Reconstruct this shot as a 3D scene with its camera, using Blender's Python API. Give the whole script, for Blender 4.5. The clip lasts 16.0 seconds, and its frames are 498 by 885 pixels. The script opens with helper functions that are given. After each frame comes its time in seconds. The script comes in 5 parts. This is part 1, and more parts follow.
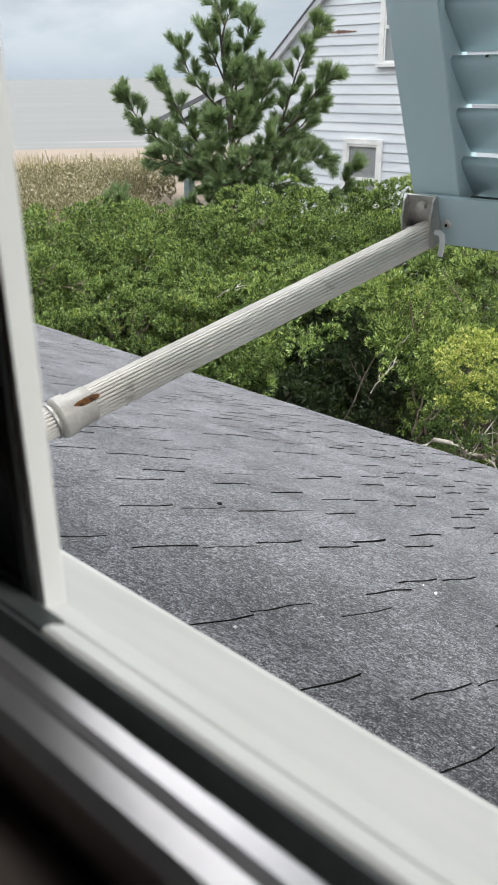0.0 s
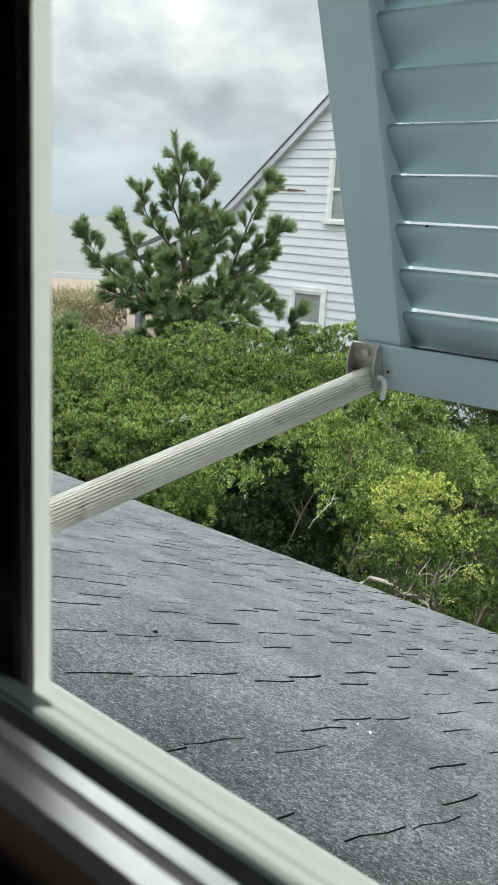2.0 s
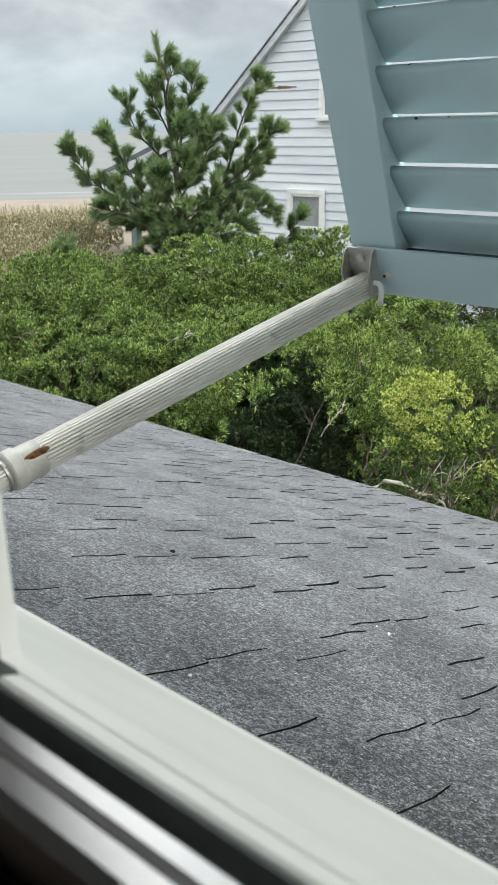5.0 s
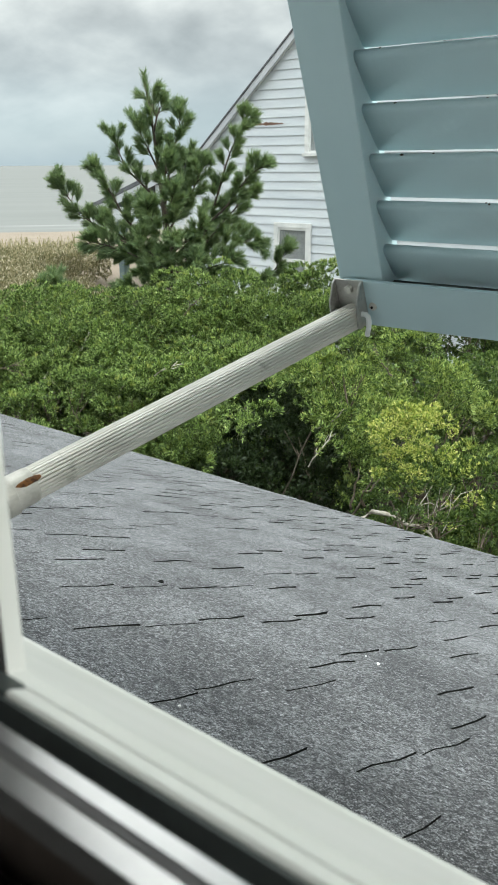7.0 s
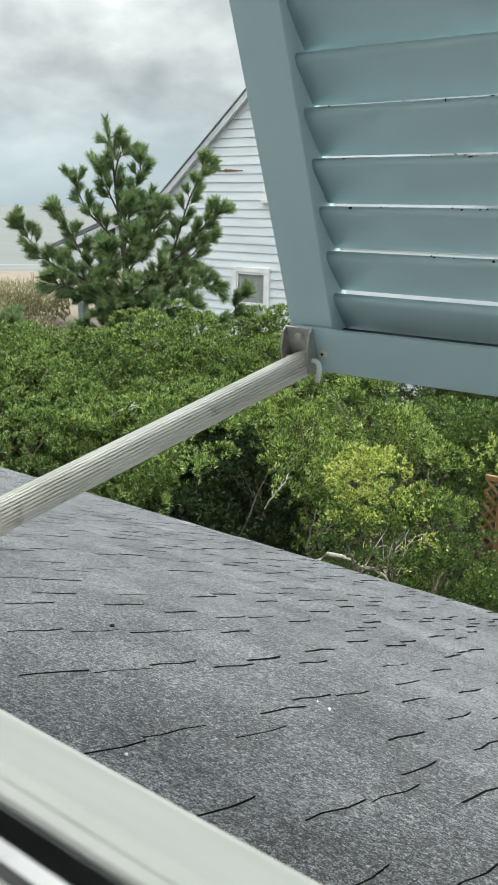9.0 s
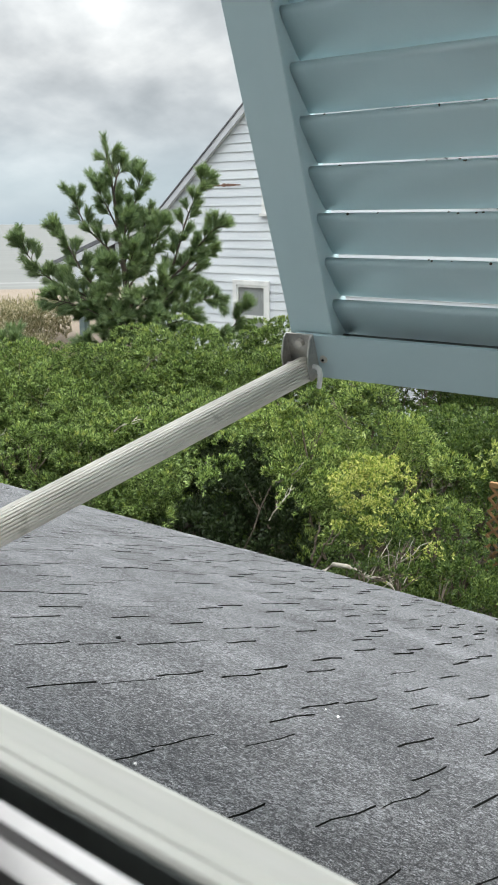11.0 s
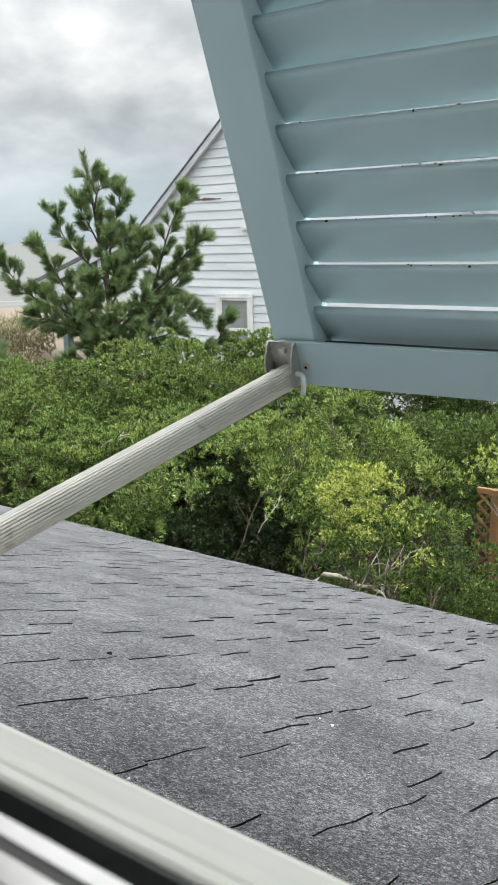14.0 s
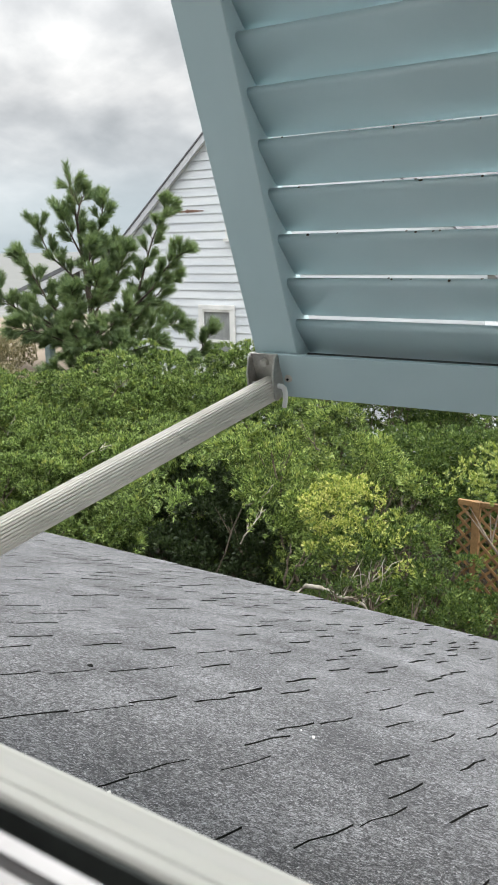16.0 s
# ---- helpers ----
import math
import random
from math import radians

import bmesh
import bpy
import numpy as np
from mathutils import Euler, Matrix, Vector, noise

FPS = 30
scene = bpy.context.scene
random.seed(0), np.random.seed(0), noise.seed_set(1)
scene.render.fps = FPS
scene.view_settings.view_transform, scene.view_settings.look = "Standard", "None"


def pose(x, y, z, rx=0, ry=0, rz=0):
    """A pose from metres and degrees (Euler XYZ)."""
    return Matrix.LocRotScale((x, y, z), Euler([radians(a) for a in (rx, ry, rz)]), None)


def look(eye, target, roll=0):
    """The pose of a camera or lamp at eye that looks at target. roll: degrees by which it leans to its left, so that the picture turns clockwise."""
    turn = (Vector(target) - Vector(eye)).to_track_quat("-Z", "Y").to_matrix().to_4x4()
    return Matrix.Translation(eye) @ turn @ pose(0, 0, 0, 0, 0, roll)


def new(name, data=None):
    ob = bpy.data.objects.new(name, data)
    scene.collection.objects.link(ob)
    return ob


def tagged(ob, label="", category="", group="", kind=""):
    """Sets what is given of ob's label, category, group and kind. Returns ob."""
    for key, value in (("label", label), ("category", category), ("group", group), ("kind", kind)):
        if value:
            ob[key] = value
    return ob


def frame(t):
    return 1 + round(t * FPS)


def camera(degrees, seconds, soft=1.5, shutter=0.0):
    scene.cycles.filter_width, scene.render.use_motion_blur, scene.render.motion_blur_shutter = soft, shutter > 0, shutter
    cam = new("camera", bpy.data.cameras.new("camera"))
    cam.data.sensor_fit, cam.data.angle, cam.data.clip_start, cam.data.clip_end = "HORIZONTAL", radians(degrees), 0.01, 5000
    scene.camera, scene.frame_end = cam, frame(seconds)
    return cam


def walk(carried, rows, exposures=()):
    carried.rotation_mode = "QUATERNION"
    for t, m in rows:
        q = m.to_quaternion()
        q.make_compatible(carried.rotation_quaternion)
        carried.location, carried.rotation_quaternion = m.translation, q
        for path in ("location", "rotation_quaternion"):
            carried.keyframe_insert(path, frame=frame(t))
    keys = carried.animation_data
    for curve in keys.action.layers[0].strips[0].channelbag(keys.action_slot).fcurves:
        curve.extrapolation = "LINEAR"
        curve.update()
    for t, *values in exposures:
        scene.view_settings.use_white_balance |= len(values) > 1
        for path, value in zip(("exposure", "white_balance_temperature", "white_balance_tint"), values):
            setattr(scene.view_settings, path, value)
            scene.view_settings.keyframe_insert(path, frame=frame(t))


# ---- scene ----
cam = camera(33.63, 16.0, soft=0.8)
cam.data.dof.use_dof = True
cam.data.dof.focus_distance = 2.0
cam.data.dof.aperture_fstop = 34.0

# t, x, y, z, yaw, pitch, roll
PATH = [
    (0.0, -0.0153, -0.4020, 4.4906, 42.772, -23.979, 0.506),
    (0.5, -0.0144, -0.3963, 4.4894, 42.108, -24.554, 1.115),
    (1.0, 0.0004, -0.4278, 4.4962, 42.152, -17.247, -1.500),
    (1.5, -0.0018, -0.4335, 4.4958, 40.441, -14.293, -3.669),
    (2.0, -0.0039, -0.4323, 4.4958, 39.686, -14.762, -3.610),
    (2.5, -0.0039, -0.4335, 4.4956, 39.486, -14.985, -3.783),
    (3.0, -0.0032, -0.4353, 4.4950, 39.464, -15.819, -3.178),
    (3.5, -0.0035, -0.3978, 4.4965, 39.314, -19.613, -0.561),
    (4.0, -0.0047, -0.4038, 4.4988, 39.410, -21.656, 0.512),
    (6.5, 0.0011, -0.4159, 4.5002, 38.486, -18.993, 0.454),
    (7.0, -0.0000, -0.4200, 4.5000, 38.308, -18.723, 0.307),
    (7.5, -0.0004, -0.4168, 4.5006, 38.088, -18.353, 0.035),
    (8.0, 0.0037, -0.4180, 4.5014, 37.670, -17.810, -0.259),
    (8.5, 0.0028, -0.4067, 4.5038, 36.911, -17.170, -0.621),
    (9.0, 0.0105, -0.4183, 4.5057, 35.649, -15.836, -1.023),
    (11.5, 0.0161, -0.4236, 4.4944, 36.120, -14.689, 0.853),
    (12.0, 0.0171, -0.4227, 4.4911, 37.302, -15.299, 2.586),
    (12.5, 0.0160, -0.4221, 4.4913, 37.228, -15.255, 2.598),
    (13.0, 0.0219, -0.4221, 4.4938, 36.082, -14.772, 2.209),
    (13.5, 0.0167, -0.4208, 4.4934, 35.079, -14.448, 1.727),
    (14.0, 0.0176, -0.4222, 4.4931, 34.319, -14.077, 1.456),
    (14.5, 0.0189, -0.4242, 4.4936, 33.855, -13.767, 1.304),
    (15.0, 0.0211, -0.4212, 4.4941, 33.564, -13.569, 1.255),
    (15.5, 0.0198, -0.4224, 4.4945, 33.293, -13.450, 1.135),
    (16.0, 0.0202, -0.4252, 4.4942, 33.145, -13.307, 1.035),
]
walk(cam, [(t, pose(x, y, z, 90 + p, r, w)) for t, x, y, z, w, p, r in PATH],
     exposures=[(0, 0.31, 6450, 12), (1.0, 0.33, 6480, 11), (1.5, 0.27, 6450, 5), (2.8, 0.25, 6450, 4), (3.6, 0.16, 6400, 4), (4.3, 0.22, 6450, 6), (6.5, 0.25, 6450, 3), (7, 0.24, 6450, 2), (9.0, 0.24, 6450, 3), (11.4, 0.28, 6500, 8), (12.2, 0.25, 6450, 3), (13.5, 0.26, 6500, 5), (14.5, 0.31, 6600, 10), (16, 0.32, 6650, 10)])


# ---- world and sun ----
def node(tree, kind, **values):
    n = tree.nodes.new(kind)
    for key, value in values.items():
        if key in n.inputs:
            n.inputs[key].default_value = value
    return n


def math_node(tree, op, a, b=None, c=None):
    n = tree.nodes.new("ShaderNodeMath")
    n.operation = op
    for i, v in enumerate((a, b, c)):
        if v is None:
            continue
        if isinstance(v, (int, float)):
            n.inputs[i].default_value = v
        else:
            tree.links.new(v, n.inputs[i])
    return n.outputs[0]


def ramp(tree, fac, stops, mode="LINEAR"):
    n = tree.nodes.new("ShaderNodeValToRGB")
    n.color_ramp.interpolation = mode
    els = n.color_ramp.elements
    while len(els) < len(stops):
        els.new(0.5)
    for el, (pos, col) in zip(els, stops):
        el.position = pos
        el.color = (*col, 1) if len(col) == 3 else col
    tree.links.new(fac, n.inputs[0])
    return n.outputs[0]


def mix_rgb(tree, fac, a, b, mode="MIX"):
    n = tree.nodes.new("ShaderNodeMix")
    n.data_type, n.blend_type = "RGBA", mode
    for sock, v in ((n.inputs[0], fac), (n.inputs[6], a), (n.inputs[7], b)):
        if isinstance(v, (int, float)):
            sock.default_value = v
        elif isinstance(v, tuple):
            sock.default_value = (*v, 1)
        else:
            tree.links.new(v, sock)
    return n.outputs[2]


SUN_EL, SUN_ROT = radians(42), radians(72)
world = bpy.data.worlds.new("overcast_sky")
scene.world = world
world.use_nodes = True
wt = world.node_tree
wt.nodes.clear()
out = wt.nodes.new("ShaderNodeOutputWorld")
sky = wt.nodes.new("ShaderNodeTexSky")
sky.sky_type, sky.sun_disc, sky.sun_elevation, sky.sun_rotation = "NISHITA", False, SUN_EL, SUN_ROT
co = wt.nodes.new("ShaderNodeTexCoord")
sep = wt.nodes.new("ShaderNodeSeparateXYZ")
wt.links.new(co.outputs["Generated"], sep.inputs[0])
up = math_node(wt, "MAXIMUM", sep.outputs[2], 0.0)
den = math_node(wt, "ADD", up, 0.45)
comb = wt.nodes.new("ShaderNodeCombineXYZ")
wt.links.new(math_node(wt, "DIVIDE", sep.outputs[0], den), comb.inputs[0])
wt.links.new(math_node(wt, "DIVIDE", sep.outputs[1], den), comb.inputs[1])
n1 = node(wt, "ShaderNodeTexNoise", Scale=2.7, Detail=6.0, Roughness=0.48, Distortion=0.35)
n2 = node(wt, "ShaderNodeTexNoise", Scale=6.5, Detail=5.0, Roughness=0.5)
wt.links.new(comb.outputs[0], n1.inputs["Vector"])
wt.links.new(comb.outputs[0], n2.inputs["Vector"])
lump = math_node(wt, "MULTIPLY_ADD", n2.outputs[0], 0.35, math_node(wt, "MULTIPLY", n1.outputs[0], 0.65))
cloud = ramp(wt, lump, [(0.36, (0.40, 0.42, 0.44)), (0.46, (0.56, 0.58, 0.60)), (0.54, (0.74, 0.755, 0.765)), (0.62, (0.98, 0.98, 0.98))])
# overcast: far brighter overhead than at the skyline
lift = math_node(wt, "MULTIPLY_ADD", math_node(wt, "MULTIPLY", up, up), 5.0, 0.80)
cloud = mix_rgb(wt, 1.0, cloud, lift, "MULTIPLY")
blue = mix_rgb(wt, 0.82, mix_rgb(wt, 1.0, sky.outputs[0], (0.12, 0.12, 0.12), "MULTIPLY"), (0.41, 0.505, 0.59))
low = ramp(wt, sep.outputs[2], [(0.0, (0.92, 0.92, 0.92)), (0.04, (0.76, 0.76, 0.76)), (0.10, (0.26, 0.26, 0.26)), (0.17, (0.05, 0.05, 0.05))])
bg = wt.nodes.new("ShaderNodeBackground")
wt.links.new(mix_rgb(wt, low, cloud, blue), bg.inputs[0])
bg.inputs[1].default_value = 1.05
wt.links.new(bg.outputs[0], out.inputs[0])

sun = new("sun", bpy.data.lights.new("sun", "SUN"))
sun.data.energy, sun.data.angle, sun.data.color = 2.2, radians(16), (1.0, 0.97, 0.92)
sun.matrix_world = look((7.5, 2.5, 7.0), (0, 0, 0))


# ---- materials ----
def principled(name):
    m = bpy.data.materials.new(name)
    m.use_nodes = True
    t = m.node_tree
    return m, t, t.nodes["Principled BSDF"]


def surface(name, dark, light, scale=6.0, rough=0.6, metal=0.0, fine=0.0, bump=0.0, bump_scale=60.0, spread=(0.35, 0.65), stretch=(1, 1, 1),
            random_object=0.0, coords="Object", spec=0.5, stain=None):
    """A surface whose colour wanders between two tones at two scales, with fine relief."""
    m, t, b = principled(name)
    tc = t.nodes.new("ShaderNodeTexCoord")
    mp = t.nodes.new("ShaderNodeMapping")
    mp.inputs["Scale"].default_value = stretch
    t.links.new(tc.outputs[coords], mp.inputs[0])
    big = node(t, "ShaderNodeTexNoise", Scale=scale, Detail=4.0, Roughness=0.6)
    small = node(t, "ShaderNodeTexNoise", Scale=bump_scale, Detail=3.0, Roughness=0.65)
    t.links.new(mp.outputs[0], big.inputs["Vector"])
    t.links.new(mp.outputs[0], small.inputs["Vector"])
    fac = math_node(t, "MULTIPLY_ADD", math_node(t, "SUBTRACT", small.outputs[0], 0.5), fine, big.outputs[0])
    if random_object:
        oi = t.nodes.new("ShaderNodeObjectInfo")
        fac = math_node(t, "MULTIPLY_ADD", math_node(t, "SUBTRACT", oi.outputs["Random"], 0.5), random_object, fac)
    col = ramp(t, fac, [(spread[0], dark), (spread[1], light)])
    if stain:
        sn = node(t, "ShaderNodeTexNoise", Scale=stain[1], Detail=6.0, Roughness=0.7)
        t.links.new(tc.outputs[coords], sn.inputs["Vector"])
        col = mix_rgb(t, ramp(t, sn.outputs[0], [(stain[2], (0, 0, 0)), (stain[2] + 0.08, (1, 1, 1))]), col, stain[0])
    t.links.new(col, b.inputs["Base Color"])
    b.inputs["Roughness"].default_value, b.inputs["Metallic"].default_value = rough, metal
    b.inputs["Specular IOR Level"].default_value = spec
    if bump:
        bp = node(t, "ShaderNodeBump", Strength=bump, Distance=0.004)
        t.links.new(small.outputs[0], bp.inputs["Height"])
        t.links.new(bp.outputs[0], b.inputs["Normal"])
    return m


def foliage(name, stops, glow=0.35, rough=0.45):
    """Leaves: tone varies leaf by leaf and clump by clump, and light comes through them."""
    m, t, b = principled(name)
    g = t.nodes.new("ShaderNodeNewGeometry")
    tc = t.nodes.new("ShaderNodeTexCoord")
    ns = node(t, "ShaderNodeTexNoise", Scale=1.6, Detail=3.0)
    t.links.new(tc.outputs["Object"], ns.inputs["Vector"])
    fac = math_node(t, "ADD", math_node(t, "MULTIPLY", g.outputs["Random Per Island"], 0.55), math_node(t, "MULTIPLY", ns.outputs[0], 0.45))
    col = ramp(t, fac, stops)
    t.links.new(col, b.inputs["Base Color"])
    b.inputs["Roughness"].default_value = rough
    b.inputs["Specular IOR Level"].default_value = 0.35
    tr = t.nodes.new("ShaderNodeBsdfTranslucent")
    t.links.new(mix_rgb(t, 1.0, col, (1.0, 1.0, 0.6), "MULTIPLY"), tr.inputs[0])
    mx = t.nodes.new("ShaderNodeMixShader")
    mx.inputs[0].default_value = glow
    t.links.new(b.outputs[0], mx.inputs[1])
    t.links.new(tr.outputs[0], mx.inputs[2])
    t.links.new(mx.outputs[0], t.nodes["Material Output"].inputs[0])
    return m


def granules(name, dark, light, random_object=0.0):
    """Mineral granules on asphalt shingle: speckle, blotches and pale weathered patches."""
    m, t, b = principled(name)
    tc = t.nodes.new("ShaderNodeTexCoord")
    g = t.nodes.new("ShaderNodeNewGeometry")
    sp = node(t, "ShaderNodeTexNoise", Scale=430.0, Detail=2.0, Roughness=0.8)
    md = node(t, "ShaderNodeTexNoise", Scale=175.0, Detail=3.0, Roughness=0.8)
    cl = node(t, "ShaderNodeTexNoise", Scale=75.0, Detail=3.0, Roughness=0.7)
    bl = node(t, "ShaderNodeTexNoise", Scale=2.6, Detail=6.0, Roughness=0.70)
    vo = node(t, "ShaderNodeTexVoronoi", Scale=330.0)
    for n in (sp, md, cl, bl, vo):
        t.links.new(g.outputs["Position"], n.inputs["Vector"])
    fac = math_node(t, "ADD", math_node(t, "MULTIPLY", sp.outputs[0], 0.42), math_node(t, "MULTIPLY", md.outputs[0], 0.36))
    fac = math_node(t, "MULTIPLY_ADD", cl.outputs[0], 0.18, fac)
    fac = math_node(t, "MULTIPLY_ADD", bl.outputs[0], 0.14, fac)
    if random_object:
        oi = t.nodes.new("ShaderNodeObjectInfo")
        fac = math_node(t, "MULTIPLY_ADD", math_node(t, "SUBTRACT", oi.outputs["Random"], 0.5), random_object, fac)
    else:
        fac = math_node(t, "MULTIPLY_ADD", math_node(t, "SUBTRACT", g.outputs["Random Per Island"], 0.5), 0.008, fac)
    col = ramp(t, fac, [(0.512, dark), (0.574, light), (0.648, (0.37, 0.378, 0.40))])
    glint = ramp(t, vo.outputs["Color"], [(0.90, (0, 0, 0)), (0.93, (1, 1, 1))])
    col = mix_rgb(t, math_node(t, "MULTIPLY", glint, 0.5), col, (0.6, 0.6, 0.62))
    t.links.new(col, b.inputs["Base Color"])
    b.inputs["Roughness"].default_value = 0.82
    bp = node(t, "ShaderNodeBump", Strength=1.0, Distance=0.004)
    t.links.new(sp.outputs[0], bp.inputs["Height"])
    t.links.new(bp.outputs[0], b.inputs["Normal"])
    return m


shutter_paint = surface("shutter_paint", (0.505, 0.650, 0.685), (0.555, 0.695, 0.725), 3.0, 0.29, fine=0.15, bump=0.12, bump_scale=45)
pole_metal = surface("weathered_aluminium", (0.61, 0.585, 0.53), (0.83, 0.80, 0.74), 9.0, 0.5, 0.15, fine=0.3, bump=0.1, bump_scale=120, stretch=(1, 0.3, 1), stain=((0.47, 0.45, 0.40), 22.0, 0.60))
bracket_metal = surface("stainless_bracket", (0.36, 0.35, 0.33), (0.56, 0.55, 0.52), 30.0, 0.42, 0.8, fine=0.4, bump=0.1, bump_scale=200)
collar_plastic = surface("collar_cast", (0.44, 0.42, 0.37), (0.62, 0.60, 0.55), 20.0, 0.5, 0.2, fine=0.3, bump=0.1, bump_scale=200)
rust = surface("rust", (0.05, 0.02, 0.008), (0.28, 0.12, 0.03), 90.0, 0.85, fine=0.4, bump=0.4, bump_scale=300)
vinyl = surface("white_vinyl", (0.57, 0.58, 0.55), (0.65, 0.65, 0.63), 7.0, 0.4, fine=0.1)
track_vinyl = surface("polished_track", (0.44, 0.43, 0.43), (0.62, 0.61, 0.61), 14.0, 0.33, 0.85, fine=0.2)
# dark tone of the gasket, and of sash parts with shade put into colour
sash_shade_tone = surface("sash_in_shade", (0.040, 0.047, 0.046), (0.070, 0.080, 0.077), 20.0, 0.3)
# track groove and shutter rail pocket: their shade is put into this dark colour
recess_shade_tone = surface("recess_shade", (0.055, 0.065, 0.064), (0.10, 0.115, 0.112), 40.0, 0.5)
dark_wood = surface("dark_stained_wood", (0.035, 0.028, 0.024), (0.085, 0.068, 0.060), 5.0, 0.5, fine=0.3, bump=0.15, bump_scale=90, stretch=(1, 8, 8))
# opaque, no glass: the unlit room's reflection is put into the dark colour
dark_pane = surface("opaque_dark_panel", (0.018, 0.022, 0.026), (0.030, 0.036, 0.040), 3.0, 0.12, spec=0.3)
room_paint = surface("room_paint", (0.50, 0.475, 0.43), (0.60, 0.57, 0.52), 2.0, 0.8, fine=0.2, bump=0.1)
room_floor = surface("room_floor", (0.06, 0.035, 0.02), (0.11, 0.07, 0.04), 3.0, 0.5, fine=0.3, stretch=(1, 10, 1))
shingle_near = granules("shingle_granules", (0.022, 0.023, 0.027), (0.140, 0.144, 0.152), 0.008)
shingle_far = granules("shingle_granules_far", (0.022, 0.023, 0.026), (0.140, 0.144, 0.152))
cut_edge = surface("asphalt_cut_edge", (0.006, 0.006, 0.006), (0.014, 0.014, 0.014), 40.0, 0.95, spec=0.08)
deck_mat = surface("roof_felt", (0.008, 0.008, 0.008), (0.018, 0.018, 0.019), 30.0, 0.95, spec=0.08)
siding = surface("white_clapboard", (0.60, 0.64, 0.68), (0.72, 0.755, 0.78), 1.2, 0.6, fine=0.25, bump=0.15, bump_scale=30, stretch=(0.4, 1, 3), random_object=0.12)
siding_near = surface("white_clapboard_near", (0.66, 0.69, 0.70), (0.76, 0.79, 0.80), 2.0, 0.6, fine=0.25)
trim_white = surface("trim_white", (0.70, 0.71, 0.70), (0.84, 0.84, 0.82), 3.0, 0.55, fine=0.2)
fascia_grey = surface("fascia_grey", (0.47, 0.49, 0.52), (0.62, 0.64, 0.67), 2.5, 0.65, fine=0.2)
roof_dark = surface("house_shingle", (0.10, 0.105, 0.115), (0.19, 0.195, 0.21), 2.0, 0.9, fine=0.5, bump=0.5, bump_scale=14)
rot_wood = surface("rotten_wood", (0.09, 0.045, 0.03), (0.26, 0.16, 0.12), 30.0, 0.9, fine=0.4, bump=0.5)
curtain = surface("curtain", (0.44, 0.44, 0.43), (0.64, 0.64, 0.62), 4.0, 0.9, stretch=(9, 1, 1), spread=(0.3, 0.7))
green_post = surface("grey_green_post", (0.11, 0.15, 0.15), (0.19, 0.24, 0.23), 4.0, 0.7)
bark = surface("bark", (0.035, 0.027, 0.020), (0.11, 0.085, 0.065), 9.0, 0.9, fine=0.5, bump=0.8, bump_scale=40, stretch=(1, 1, 0.3))
twig_mat = surface("twig", (0.07, 0.055, 0.042), (0.22, 0.175, 0.135), 12.0, 0.9, fine=0.4)
dead_wood = surface("bleached_wood", (0.28, 0.245, 0.205), (0.56, 0.52, 0.46), 14.0, 0.85, fine=0.5, bump=0.4, bump_scale=80)
lattice_wood = surface("cedar_lattice", (0.13, 0.075, 0.030), (0.29, 0.165, 0.070), 6.0, 0.75, fine=0.4, bump=0.3, bump_scale=60, random_object=0.2)
shrub_leaf = foliage("shrub_leaf", [(0.22, (0.024, 0.043, 0.014)), (0.42, (0.078, 0.130, 0.034)), (0.58, (0.205, 0.305, 0.082)), (0.80, (0.39, 0.50, 0.175))], 0.17)
# leaves for the thicket's hollow: its deep shade is put into their colour
hollow_shade_leaf = foliage("hollow_shade_foliage", [(0.20, (0.016, 0.028, 0.010)), (0.50, (0.030, 0.052, 0.018)), (0.85, (0.07, 0.10, 0.035))], 0.12)
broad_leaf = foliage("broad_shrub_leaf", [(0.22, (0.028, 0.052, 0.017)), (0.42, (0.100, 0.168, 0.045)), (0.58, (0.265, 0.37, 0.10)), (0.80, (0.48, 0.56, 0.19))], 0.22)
shoot_leaf = foliage("young_shoot_leaf", [(0.20, (0.10, 0.16, 0.04)), (0.50, (0.26, 0.34, 0.09)), (0.80, (0.46, 0.50, 0.17))])
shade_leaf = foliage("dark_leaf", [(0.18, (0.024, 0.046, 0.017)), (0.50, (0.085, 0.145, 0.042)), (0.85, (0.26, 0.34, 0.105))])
yellow_leaf = foliage("yellow_green_leaf", [(0.18, (0.06, 0.11, 0.025)), (0.42, (0.27, 0.36, 0.08)), (0.60, (0.54, 0.585, 0.19)), (0.82, (0.80, 0.76, 0.34))], 0.4)
needle_mat = foliage("pine_needle", [(0.15, (0.075, 0.130, 0.066)), (0.50, (0.165, 0.240, 0.118)), (0.90, (0.36, 0.44, 0.23))], 0.32)
grass_mat = foliage("dune_grass_blade", [(0.15, (0.15, 0.155, 0.075)), (0.45, (0.28, 0.25, 0.16)), (0.75, (0.40, 0.35, 0.25)), (0.95, (0.50, 0.44, 0.34))], 0.3, 0.7)
weed_mat = foliage("dune_weed_leaf", [(0.15, (0.085, 0.095, 0.045)), (0.45, (0.22, 0.205, 0.12)), (0.68, (0.42, 0.37, 0.27)), (0.86, (0.74, 0.69, 0.60))], 0.3, 0.7)


